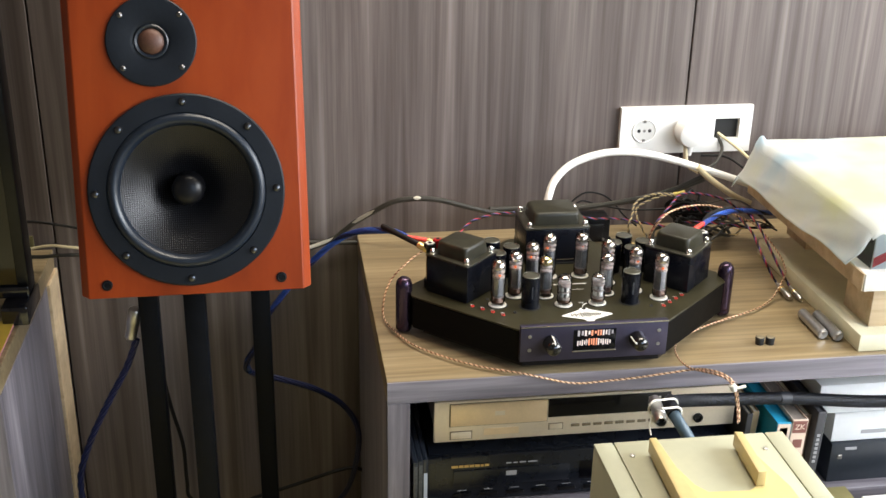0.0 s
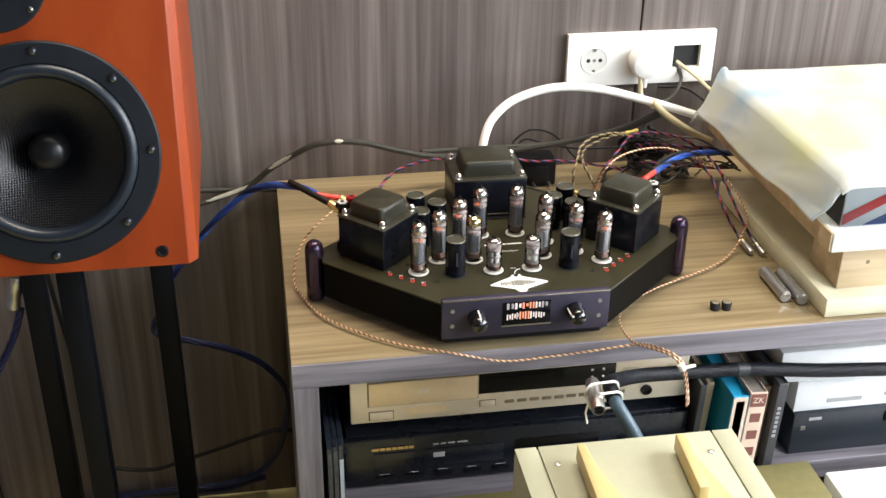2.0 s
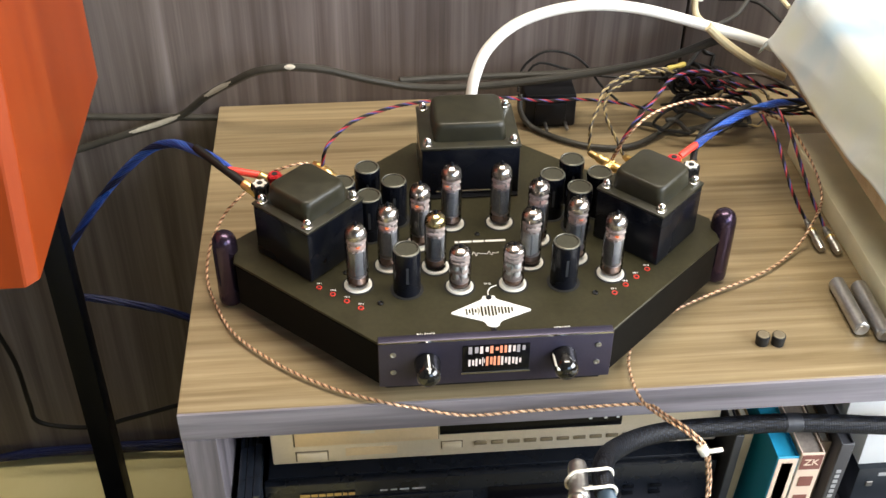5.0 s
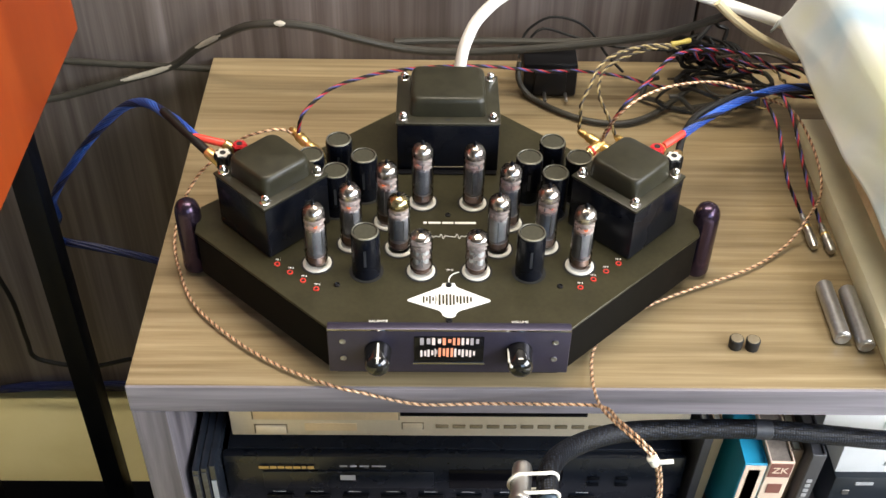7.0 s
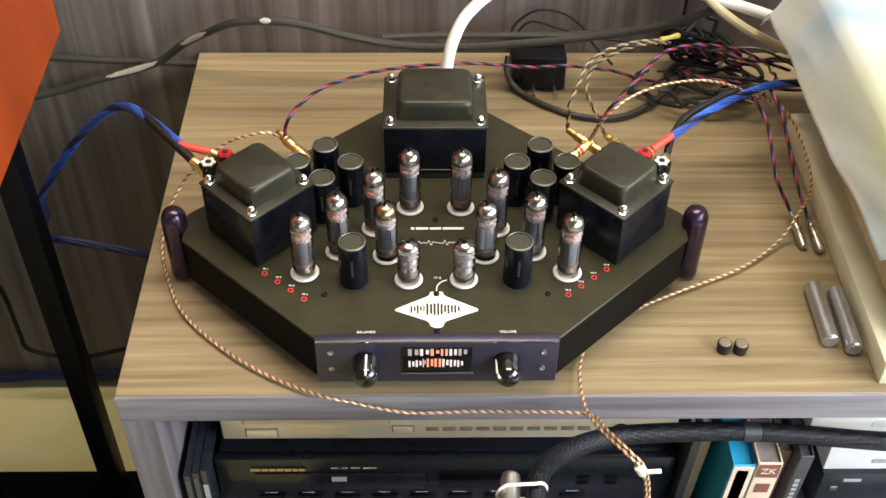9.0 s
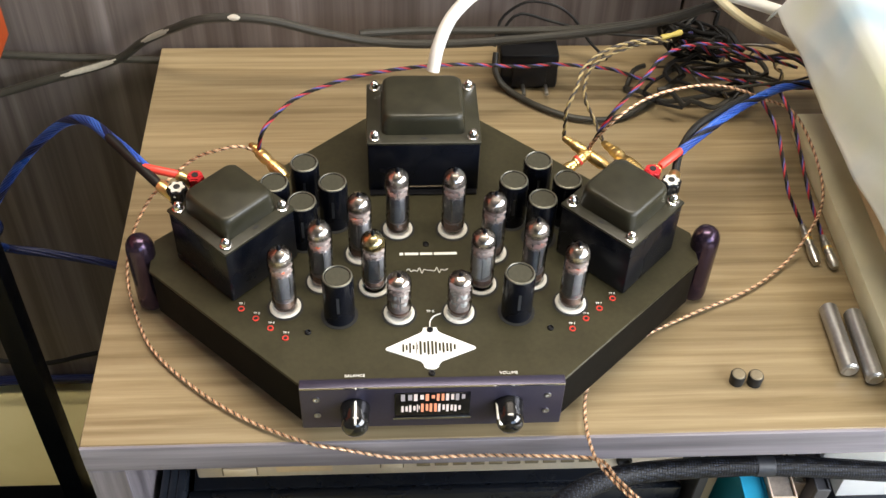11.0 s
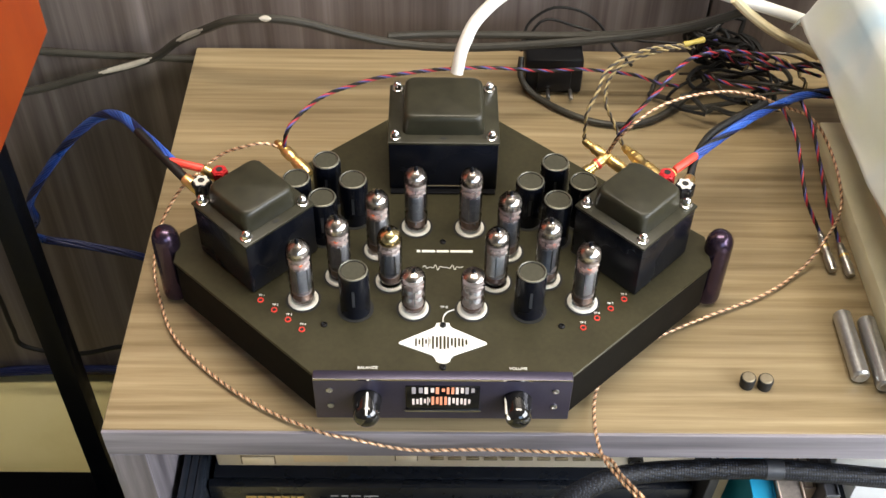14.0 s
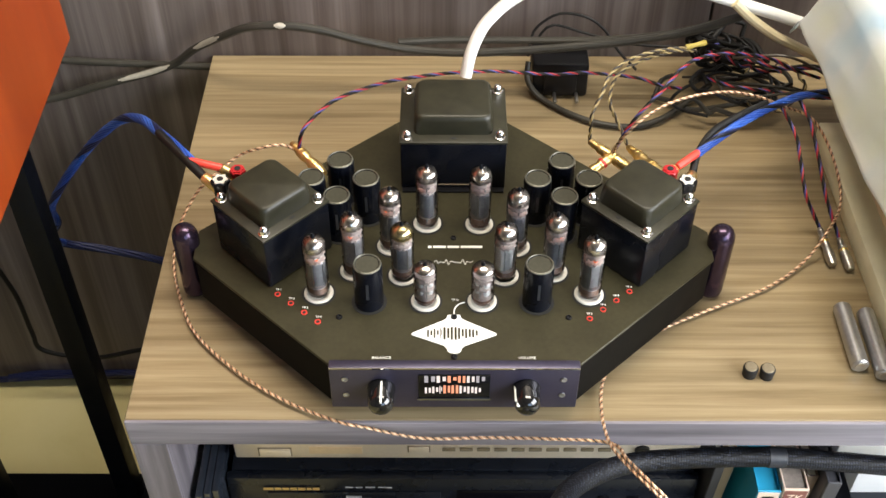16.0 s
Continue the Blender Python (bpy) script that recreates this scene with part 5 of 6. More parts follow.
wound_cable("twisted_pair", ["rb_down1"], RBW, 0.00105, 0.022, "red and blue twisted pair hanging to a signal plug")
wound_cable("twisted_pair", ["rb_down2"], RBW, 0.00105, 0.022, "red and blue twisted pair hanging to a signal plug")
YBW = [(M_TANWIRE, 0.0011), (M_BROWNWIRE, 0.0011)]
y1 = wound_cable("twisted_pair", ["yb1"], YBW, 0.0011, 0.015, "tan and black twisted pair in an arch")
wound_cable("twisted_pair", ["yb2"], YBW, 0.0011, 0.015, "tan and black twisted pair in an arch")
sleeve(y1, (0.640, 1.680, 0.712), (0.662, 1.689, 0.712), 0.0032, M_YTAPE, "tape", "yellow tape wrap", 0.7)
BL = [(M_BLUEWIRE, 0.0014)] * 4 + [(M_BRIGHTBLUE, 0.0013)] * 3 + [(M_NAVYSHADEWIRE, 0.0014)] * 3
# Lower run of the same blue cable; its shade is put into navy wires.
wound_cable("speaker_cable", ["blue_left_low"], [(M_NAVYSHADEWIRE, 0.0019)] * 6, 0.0034, 0.30, "low run of the blue speaker cable behind the stand, navy for its shade", 0.004)
PATHS["blue_left_end"] = PATHS["blue_left"] + PATHS["blue_left_low"][:3]
bl = wound_cable("speaker_cable", ["blue_left_end"], BL, 0.0034, 0.11, "bright blue stranded speaker cable bending down behind the stand", 0.004)
sleeve(bl, (0.172, 1.472, 0.740), (0.203, 1.466, 0.736), 0.0035, M_RED, "red_sleeve", "red end sleeve")
sleeve(bl, (0.141, 1.503, 0.746), (0.189, 1.454, 0.735), 0.0042, M_CABLEBLACK, "black_sleeve", "black end sleeve")
sleeve(bl, (0.201, 1.4665, 0.7365), (0.216, 1.462, 0.7285), 0.0048, M_GOLD, "spade_lug", "gold spade lug")
sleeve(bl, (0.187, 1.456, 0.7355), (0.2035, 1.446, 0.7270), 0.0052, M_GOLD, "spade_lug", "gold spade lug")
br = wound_cable("speaker_cable", ["blue_right"], [(m, r * 0.8) for m, r in BL[:8]] + [(M_CABLEBLACK, 0.0014)], 0.0030, 0.085, "bright blue stranded speaker cable leaving the amplifier", 0.004)
sleeve(br, (0.598, 1.4705, 0.735), (0.619, 1.489, 0.736), 0.0036, M_RED, "red_sleeve", "red end sleeve")
tail_run = smooth_path([(0.612, 1.470, 0.724), (0.620, 1.493, 0.731), (0.636, 1.516, 0.737), (0.664, 1.541, 0.735), (0.698, 1.574, 0.724)])
part("black_sleeve", sweep([q - br.matrix_world.translation for q in tail_run], 0.0034, 10), M_CABLEBLACK, br, "black end sleeve")
sleeve(br, (0.587, 1.463, 0.7285), (0.597, 1.470, 0.7345), 0.0048, M_GOLD, "spade_lug", "gold spade lug")
sleeve(br, (0.604, 1.450, 0.7270), (0.613, 1.473, 0.7245), 0.0050, M_GOLD, "spade_lug", "gold spade lug")

wa = plain_cable("wall_cable", "wall_a", 0.0046, M_CABLEOLIVE, "dusty black cable strung along the wall")
wall_run = smooth_path(PATHS["wall_a"])
for x0, x1 in ((0.018, 0.091), (0.113, 0.160), (0.211, 0.233)):
    strip = [q - wa.matrix_world.translation + Vector((0, -0.0016, 0.0012)) for q in wall_run if x0 <= q.x <= x1]
    part("tape", sweep(strip, 0.0037, 10, taper=lambda f: 0.70 + 0.30 * math.sin(math.pi * f)), M_SILVERTAPE, wa, "worn silver-grey tape")
plain_cable("wall_cable", "wall_b", 0.0042, M_CABLEOLIVE, "dusty black cable on the wall beside the cabinet")
plain_cable("wall_cable", "wall_c", 0.0042, M_CABLEOLIVE, "dusty black cable strung along the wall")
plain_cable("thin_cable", "loop_a", 0.0016, M_CABLEBLACK, "thin black wire looping up the wall over the adaptor")
plain_cable("thin_cable", "loop_b", 0.0016, M_CABLEBLACK, "thin black wire looping behind the adaptor")
plain_cable("white_cable", "white", 0.0062, M_CABLEWHITE, "thick white cable arching over the transformer", seg=14)
plain_cable("cream_cable", "cream", 0.0052, M_CABLECREAM, "cream cable sloping down behind the cloth")
plain_cable("adaptor_cable", "adaptor_cable", 0.0033, M_CABLEOLIVE, "thin black adaptor cable lying in a bow on the cabinet")
plain_cable("plug_cable", "plug", 0.0040, M_CABLECREAM, "cream cable hanging from the mains plug")
plain_cable("antenna_cable", "holecable1", 0.0028, M_CABLECREAM, "thin cream cable out of the wall opening")
plain_cable("antenna_cable", "holecable2", 0.0030, M_CABLEOLIVE, "thin dark cable out of the wall opening")
plain_cable("antenna_cable", "sock_black", 0.0022, M_CABLEBLACK, "thin black cable below the wall socket")
plain_cable("floor_cable", "floor_cable", 0.0035, M_CABLEBLACK, "thin black cable drooping along the wall near the floor")
plain_cable("floor_cable", "floor_blue", 0.0055, M_NAVYSHADEWIRE, "navy cable lying on the floor by the wall")
wound_cable("speaker_cable", ["blue_xlr"], [(M_NAVYSHADEWIRE, 0.0026)] * 4, 0.0030, 0.08, "navy stranded cable hanging from a metal connector", 0.004)
plain_cable("thin_cable", "left_c1", 0.0024, M_CABLECREAM, "thin cream cable behind the speaker")
plain_cable("thin_cable", "left_c2", 0.0030, M_CABLEOLIVE, "thin dark cable behind the speaker")
plain_cable("thin_cable", "left_c3", 0.0022, M_CABLEBLACK, "thin black cable behind the speaker")
M_CORE = mottle(mat("blue_grey_rubber_jacket", (0.055, 0.090, 0.120), 0.42), 90, 0.2, 0.08)
sn = plain_cable("multicore_cable", "snake", 0.0090, M_BRAID, "thick black braided multicore cable in front of the cabinet", seg=20)
core = sweep(smooth_path(PATHS["snake_core"]), 0.0076, 16)
bmesh.ops.transform(core, matrix=Matrix.Translation(-sn.matrix_world.translation), verts=core.verts)
part("inner_jacket", core, M_CORE, sn, "blue-grey rubber jacket below the braid")
sleeve(sn, (0.680, 1.2995, 0.5440), (0.698, 1.3000, 0.5425), 0.0094, M_GREYTAPE, "tape", "grey tape wrap")

# tangle of dark cables by the wall
rng = random.Random(7)
for i in range(7):
    cx, cy, cz = 0.715 + rng.uniform(-0.05, 0.06), 1.722 + rng.uniform(-0.024, 0.022), 0.622 + rng.uniform(0, 0.040)
    rx, ry = rng.uniform(0.035, 0.080), rng.uniform(0.016, 0.040)
    tilt, ph = rng.uniform(-0.6, 0.6), rng.uniform(0, 6.28)
    pts = []
    for k in range(15):
        a = ph + k * (5.4 / 14) * (1 if i % 2 else -1)
        pts.append((cx + rx * math.cos(a) + rng.uniform(-0.006, 0.006), min(1.775, cy + ry * math.sin(a) + rng.uniform(-0.006, 0.006)), max(0.6145, cz + 0.025 * math.sin(a + 1) * tilt + rng.uniform(-0.006, 0.006))))
    if i % 4 == 1:
        PATHS["tangle"] = pts
        wound_cable("twisted_pair", ["tangle"], RBW if i > 4 else YBW, 0.0013, 0.024, "twisted signal pair coiled in the tangle by the wall", 0.003)
    else:
        thing_part("coiled_cable", "dark cable coiled in a tangle by the wall", "cable", sweep(smooth_path(pts), rng.choice((0.0018, 0.0022, 0.0028)), 7), rng.choice((M_CABLEBLACK, M_CABLEOLIVE, M_CABLEBLACK)), pts[0], "cable tangle")

# dense black knot of thin leads at the back of the tangle
for i in range(11):
    cx, cy, cz = 0.706 + rng.uniform(-0.026, 0.026), 1.758 + rng.uniform(-0.014, 0.014), 0.648 + rng.uniform(-0.012, 0.022)
    rx, rz, ph = rng.uniform(0.016, 0.036), rng.uniform(0.008, 0.020), rng.uniform(0, 6.28)
    pts = []
    for k in range(13):
        a = ph + k * 0.52
        pts.append((cx + rx * math.cos(a) + rng.uniform(-0.004, 0.004), min(1.785, cy + 0.014 * math.sin(a * 1.3 + i)), max(0.6135, cz + rz * math.sin(a) + rng.uniform(-0.004, 0.004))))
    thing_part("coiled_cable", "thin black lead knotted in a dense bundle by the wall", "cable", sweep(smooth_path(pts, 0.004), rng.choice((0.0017, 0.0022, 0.0028)), 7), M_CABLEBLACK, pts[0], "cable tangle")
# long leads fanning out of the tangle towards the cloth
for i in range(7):
    z0, y0 = 0.625 + 0.009 * i, 1.735 - 0.012 * (i % 4)
    pts = [(0.660 + 0.008 * i, y0 + 0.012, z0), (0.700, y0 - 0.012 + rng.uniform(-0.01, 0.01), z0 + rng.uniform(-0.004, 0.022)), (0.745, y0 - 0.020 + rng.uniform(-0.015, 0.015), z0 + rng.uniform(0.0, 0.020)), (0.790, y0 - 0.024, z0 + rng.uniform(-0.004, 0.008)), (0.830, y0 - 0.02, 0.640)]
    if i % 3 == 2:
        PATHS["fan"] = pts
        wound_cable("twisted_pair", ["fan"], RBW, 0.00105, 0.022, "red and blue twisted pair running under the cloth", 0.003)
    else:
        thing_part("loose_lead", "dark lead running from the tangle under the cloth", "cable", sweep(smooth_path(pts), 0.0015 + 0.0004 * (i % 3), 7), (M_BROWNWIRE, M_CABLEOLIVE)[i % 2], pts[0], "cable tangle")


def power_adaptor():
    at = (0.522, 1.750, TZ)
    e = thing_part("power_adaptor", "black plug-in power adaptor lying on the cabinet", "power adaptor", box(0.4910, 0.5530, 1.730, 1.772, TZ, TZ + 0.044, 0.004), M_BLACK, at)
    part("plug_face", box(-0.018, 0.018, -0.0235, -0.0202, 0.006, 0.034, 0.001), M_BLACK, e)
    for s in (-1, 1):
        part("pin", cyl(0.002, 0, 0.016, 0.0006, 12, m=pose(0.012 * s + 0.006, -0.0235, 0.008, 90)), M_STEEL, e)


power_adaptor()


def signal_plug(a, b, label, ring, thick=1.0):
    """A metal signal plug from its cable end a to its tip b."""
    a, b = Vector(a), Vector(b)
    d = (b - a).length
    m = along(a, b)
    e = empty("signal_plug", m, label, "plug", "signal plugs")
    metal = M_GOLD if ring != "nickel" else M_STEEL
    k = thick
    part("barrel", lathe([(0.0026 * k, 0), (0.0034 * k, d * 0.04), (0.0036 * k, d * 0.2), (0.0050 * k, d * 0.25), (0.0052 * k, d * 0.48), (0.0044 * k, d * 0.51), (0.0044 * k, d * 0.57), (0.0055 * k, d * 0.6), (0.0057 * k, d * 0.9), (0.0050 * k, d * 0.93), (0.0044 * k, d)], 20), metal, e)
    part("colour_ring", cyl(0.0056 * k, d * 0.36, d * 0.44, 0.0003, 20), M_RED if ring == "red" else M_GOLD, e)
    for f in (0.10, 0.15, 0.28, 0.66, 0.72, 0.78, 0.84):
        part("groove_ring", cyl((0.0041 if f < 0.2 else 0.0055 if f < 0.5 else 0.0060) * k, d * f, d * (f + 0.025), 0.0002, 16), metal, e)


signal_plug((0.2480, 1.5620, 0.684), (0.2810, 1.5260, 0.676), "gold signal plug in the amplifier's input", "black")
signal_plug((0.5376, 1.5852, 0.668), (0.5757, 1.5539, 0.658), "gold signal plug in the amplifier's input", "black")
signal_plug((0.5613, 1.5666, 0.668), (0.5302, 1.5465, 0.654), "gold signal plug with a red ring", "red")
signal_plug((0.5767, 1.5859, 0.66), (0.6031, 1.5316, 0.67), "long gold signal plug in the amplifier's input", "black")
signal_plug((0.7583, 1.5110, 0.622), (0.7622, 1.4670, 0.6155), "loose signal plug lying on the cabinet", "nickel", 0.8)
signal_plug((0.7735, 1.4960, 0.622), (0.7775, 1.4610, 0.6155), "loose nickel signal plug beside the board", "nickel", 0.8)


def binding_post(x, y, colour, cap):
    k = 0.82 if colour is M_NUTRED else 1.0
    e = part("binding_post", cyl(0.0050, 0, 0.053, 0.0006, 16), M_GOLD, AMP, "gold binding post with a coloured cap")
    e.matrix_basis = pose(x, y, ZP)
    part("collar", cyl(0.0082, 0.0, 0.012, 0.001, 18), M_BLACK, e)
    pts = []
    for i in range(36):
        a = 2 * math.pi * i / 36
        r = k * (0.0078 + 0.0011 * math.cos(6 * a))
        pts.append((r * math.cos(a), r * math.sin(a)))
    part("cap_nut", prism(pts, 0.0530, 0.0660, 0.0008, seg=1), colour, e)
    part("cap_face", prism([(u * 0.76, v * 0.76) for u, v in pts], 0.0660, 0.0670), cap, e)
    part("centre_hole", cyl(0.0028, 0.0670, 0.0675, 0, 14), M_DARKHOLE, e)
    return e


for s in (-1, 1):
    o = 0.0 if s < 0 else 0.001
    binding_post(s * 0.187, 0.1715 + o, M_NUTRED, M_NUTRED)
    binding_post(s * 0.2000, 0.1580 + o, M_BLACK, M_CERAMIC)


def chassis_connector():
    """Metal connector lying beside the multicore cable, bound to it with two white ties."""
    m = along((0.4626, 1.2095, 0.6105), (0.4567, 1.1600, 0.6050))
    e = empty("metal_connector", m, "nickel cable connector bound with white ties", "connector")
    part("shell", lathe([(0.0050, 0), (0.0072, 0.002), (0.0082, 0.006), (0.0082, 0.030), (0.0090, 0.0315), (0.0090, 0.0350), (0.0080, 0.0365), (0.0080, 0.0480), (0.0074, 0.0500), (0.0062, 0.0500), (0.0060, 0.0440)], 28), M_STEEL, e)
    part("insert", lathe([(0.0059, 0.0440), (0.0045, 0.0446), (0, 0.0446)], 20), M_BLACK, e)
    part("latch", box(-0.003, 0.003, -0.0105, -0.0075, 0.033, 0.046, 0.0006), M_CHROME, e)
    inv = m.inverted()
    for y, drop in ((1.1945, 0.0), (1.1785, -0.003)):
        ring = []
        for k in range(29):
            a = 2 * math.pi * k / 28
            cx = 0.4802 if math.cos(a) > 0 else 0.4606
            ring.append(inv @ Vector((cx + 0.0102 * math.cos(a), y + 0.003 * math.cos(a), 0.6065 + drop + 0.0108 * math.sin(a))))
        part("cable_tie", sweep(ring, 0.0015, 6), M_TIE, e, "white nylon tie")
    part("tie_end", sweep([inv @ Vector(q) for q in ((0.450, 1.178, 0.603), (0.446, 1.172, 0.594), (0.447, 1.166, 0.584))], 0.0012, 6), M_TIE, e, "white nylon tie end")


chassis_connector()
thing_part("metal_connector", "nickel connector hanging behind the stand", "connector", lathe([(0.006, 0), (0.0088, 0.004), (0.0088, 0.026), (0.0098, 0.028), (0.0098, 0.050), (0.008, 0.053)], 24, m=along((-0.233, 1.560, 0.556), (-0.218, 1.556, 0.622))), M_STEEL, (-0.233, 1.56, 0.556))

# ---- covered record player on a board ----


def base_board():
    e = empty("base_board", pose(0.788, 1.300, TZ), "cream-painted board lying on the cabinet under the record player", "board")
    part("board", box(0, 0.52, 0, 0.355, 0.0002, 0.026, 0.0015), M_BOARD, e)


base_board()


def wood_block(x, y, label):
    at = (x, y, TZ + 0.0262)
    return thing_part("wood_block", label, "block", box(x, x + 0.072, y, y + 0.075, TZ + 0.0262, 0.7058, 0.0016), M_BLOCK, at, "blocks under the record player")


for x, y in ((0.811, 1.324), (0.845, 1.600), (1.18, 1.322), (1.19, 1.590)):
    b = wood_block(x, y, "pale wooden block under the white plinth")
    part("screw_hole", lathe([(0.0028, 0), (0, 0.0002)], 12, m=pose(0.036, -0.0002, 0.036, 90), ends=False), M_BRONZE, b)
thing_part("black_box", "small black plastic box on the board under the plinth", "box", box(0.905, 1.010, 1.335, 1.410, TZ + 0.0262, 0.682, 0.005), M_BLACK, (0.905, 1.335, TZ + 0.0262))

M_NAVY = mottle(mat("printed_dark_blue_card", (0.035, 0.085, 0.25), 0.4), 60, 0.1, 0.03)
M_REDCARD = mottle(mat("printed_red_card", (0.52, 0.05, 0.06), 0.4), 60, 0.1, 0.03)
M_WHITECARD = mottle(mat("printed_pale_card", (0.62, 0.66, 0.68), 0.4), 60, 0.06, 0.03)


def acrylic_material():
    m = mat("clear_acrylic", (1, 1, 1), 0.02)
    n, l, b = nodes_of(m)
    tr = n.new("ShaderNodeBsdfTransparent")
    tr.inputs["Color"].default_value = (0.95, 0.96, 0.96, 1)
    gl = n.new("ShaderNodeBsdfGlossy")
    gl.inputs["Roughness"].default_value = 0.05
    fr = n.new("ShaderNodeFresnel")
    fr.inputs["IOR"].default_value = 1.3
    mx = n.new("ShaderNodeMixShader")
    l.new(fr.outputs[0], mx.inputs[0])
    l.new(tr.outputs[0], mx.inputs[1])
    l.new(gl.outputs[0], mx.inputs[2])
    l.new(mx.outputs[0], n["Material Output"].inputs[0])
    return m


M_ACRYLIC = acrylic_material()


def record_player():
    e = empty("record_player", pose(0.776, 1.293, 0.706), "white record player plinth with a red, white and blue printed cover", "record player")
    part("plinth", box(0, 0.50, 0, 0.400, 0, 0.027, 0.002), M_PLINTH, e)
    # Thin wood-coloured sheet paints the shade on the white plinth's side.
    part("side_veneer", box(-0.0025, -0.0002, 0.002, 0.398, 0.001, 0.0262, 0.0004, 1), M_BLOCK, e, "plinth side, coloured tan wood for its shade")
    lid = part("dust_lid", box(0.012, 0.494, 0.012, 0.392, 0.0272, 0.0835, 0.004), M_ACRYLIC, e, "clear acrylic dust lid")
    part("platter", lathe([(0.150, 0.0275), (0.150, 0.044), (0.145, 0.046), (0, 0.046)], 64, m=pose(0.23, 0.20, 0)), M_BLACK, e)
    cov = part("printed_panel", prism([(0.014, 0.0273), (0.490, 0.0273), (0.490, 0.0800), (0.0145, 0.0800)], 0, 0.0025, m=pose(0, 0.0165, 0, 90)), M_WHITECARD, e, "pale panel with red and blue bands")
    y = 0.0134
    for pts, material, nm in (([(0.0145, 0.030), (0.110, 0.0785), (0.085, 0.0785), (0.0145, 0.044)], M_REDCARD, "red_stripe"), ([(0.042, 0.0290), (0.180, 0.0290), (0.180, 0.070), (0.130, 0.070)], M_NAVY, "blue_field"), ([(0.200, 0.0290), (0.214, 0.0290), (0.160, 0.0745), (0.146, 0.0745)], M_REDCARD, "red_stripe"), ([(0.225, 0.0290), (0.470, 0.0290), (0.470, 0.070), (0.190, 0.070)], M_NAVY, "blue_field")):
        part(nm, prism([(u, v) for u, v in pts], 0, 0.0006, m=pose(0, y, 0, 90)), material, cov)


record_player()


def cloth_material():
    """Thin white cotton, letting light through; yellow-green bounce and blue sky light are painted in by noise."""
    m = mat("white_cotton_cloth", (0.86, 0.86, 0.83), 0.85)
    n, l, b = nodes_of(m)
    co = n.new("ShaderNodeTexCoord")
    big = n.new("ShaderNodeTexNoise")
    big.inputs["Scale"].default_value, big.inputs["Detail"].default_value = 7.0, 3.0
    l.new(co.outputs["Object"], big.inputs["Vector"])
    light_tint = n.new("ShaderNodeValToRGB")
    e = light_tint.color_ramp.elements
    e[0].position, e[0].color = 0.34, (0.72, 0.83, 0.90, 1)
    e[1].position, e[1].color = 0.68, (0.91, 0.92, 0.74, 1)
    e.new(0.45).color = (0.91, 0.93, 0.93, 1)
    e.new(0.56).color = (0.92, 0.93, 0.86, 1)
    l.new(big.outputs[0], light_tint.inputs[0])
    l.new(light_tint.outputs[0], b.inputs["Base Color"])
    fine = n.new("ShaderNodeTexNoise")
    fine.inputs["Scale"].default_value, fine.inputs["Detail"].default_value = 90.0, 7.0
    l.new(co.outputs["Object"], fine.inputs["Vector"])
    bp = n.new("ShaderNodeBump")
    bp.inputs["Strength"].default_value, bp.inputs["Distance"].default_value = 0.3, 0.0015
    l.new(fine.outputs[0], bp.inputs["Height"])
    l.new(bp.outputs[0], b.inputs["Normal"])
    tl = n.new("ShaderNodeBsdfTranslucent")
    l.new(light_tint.outputs[0], tl.inputs["Color"])
    mx = n.new("ShaderNodeMixShader")
    mx.inputs[0].default_value = 0.72
    l.new(b.outputs[0], mx.inputs[1])
    l.new(tl.outputs[0], mx.inputs[2])
    l.new(mx.outputs[0], n["Material Output"].inputs[0])
    return m


M_CLOTH = cloth_material()


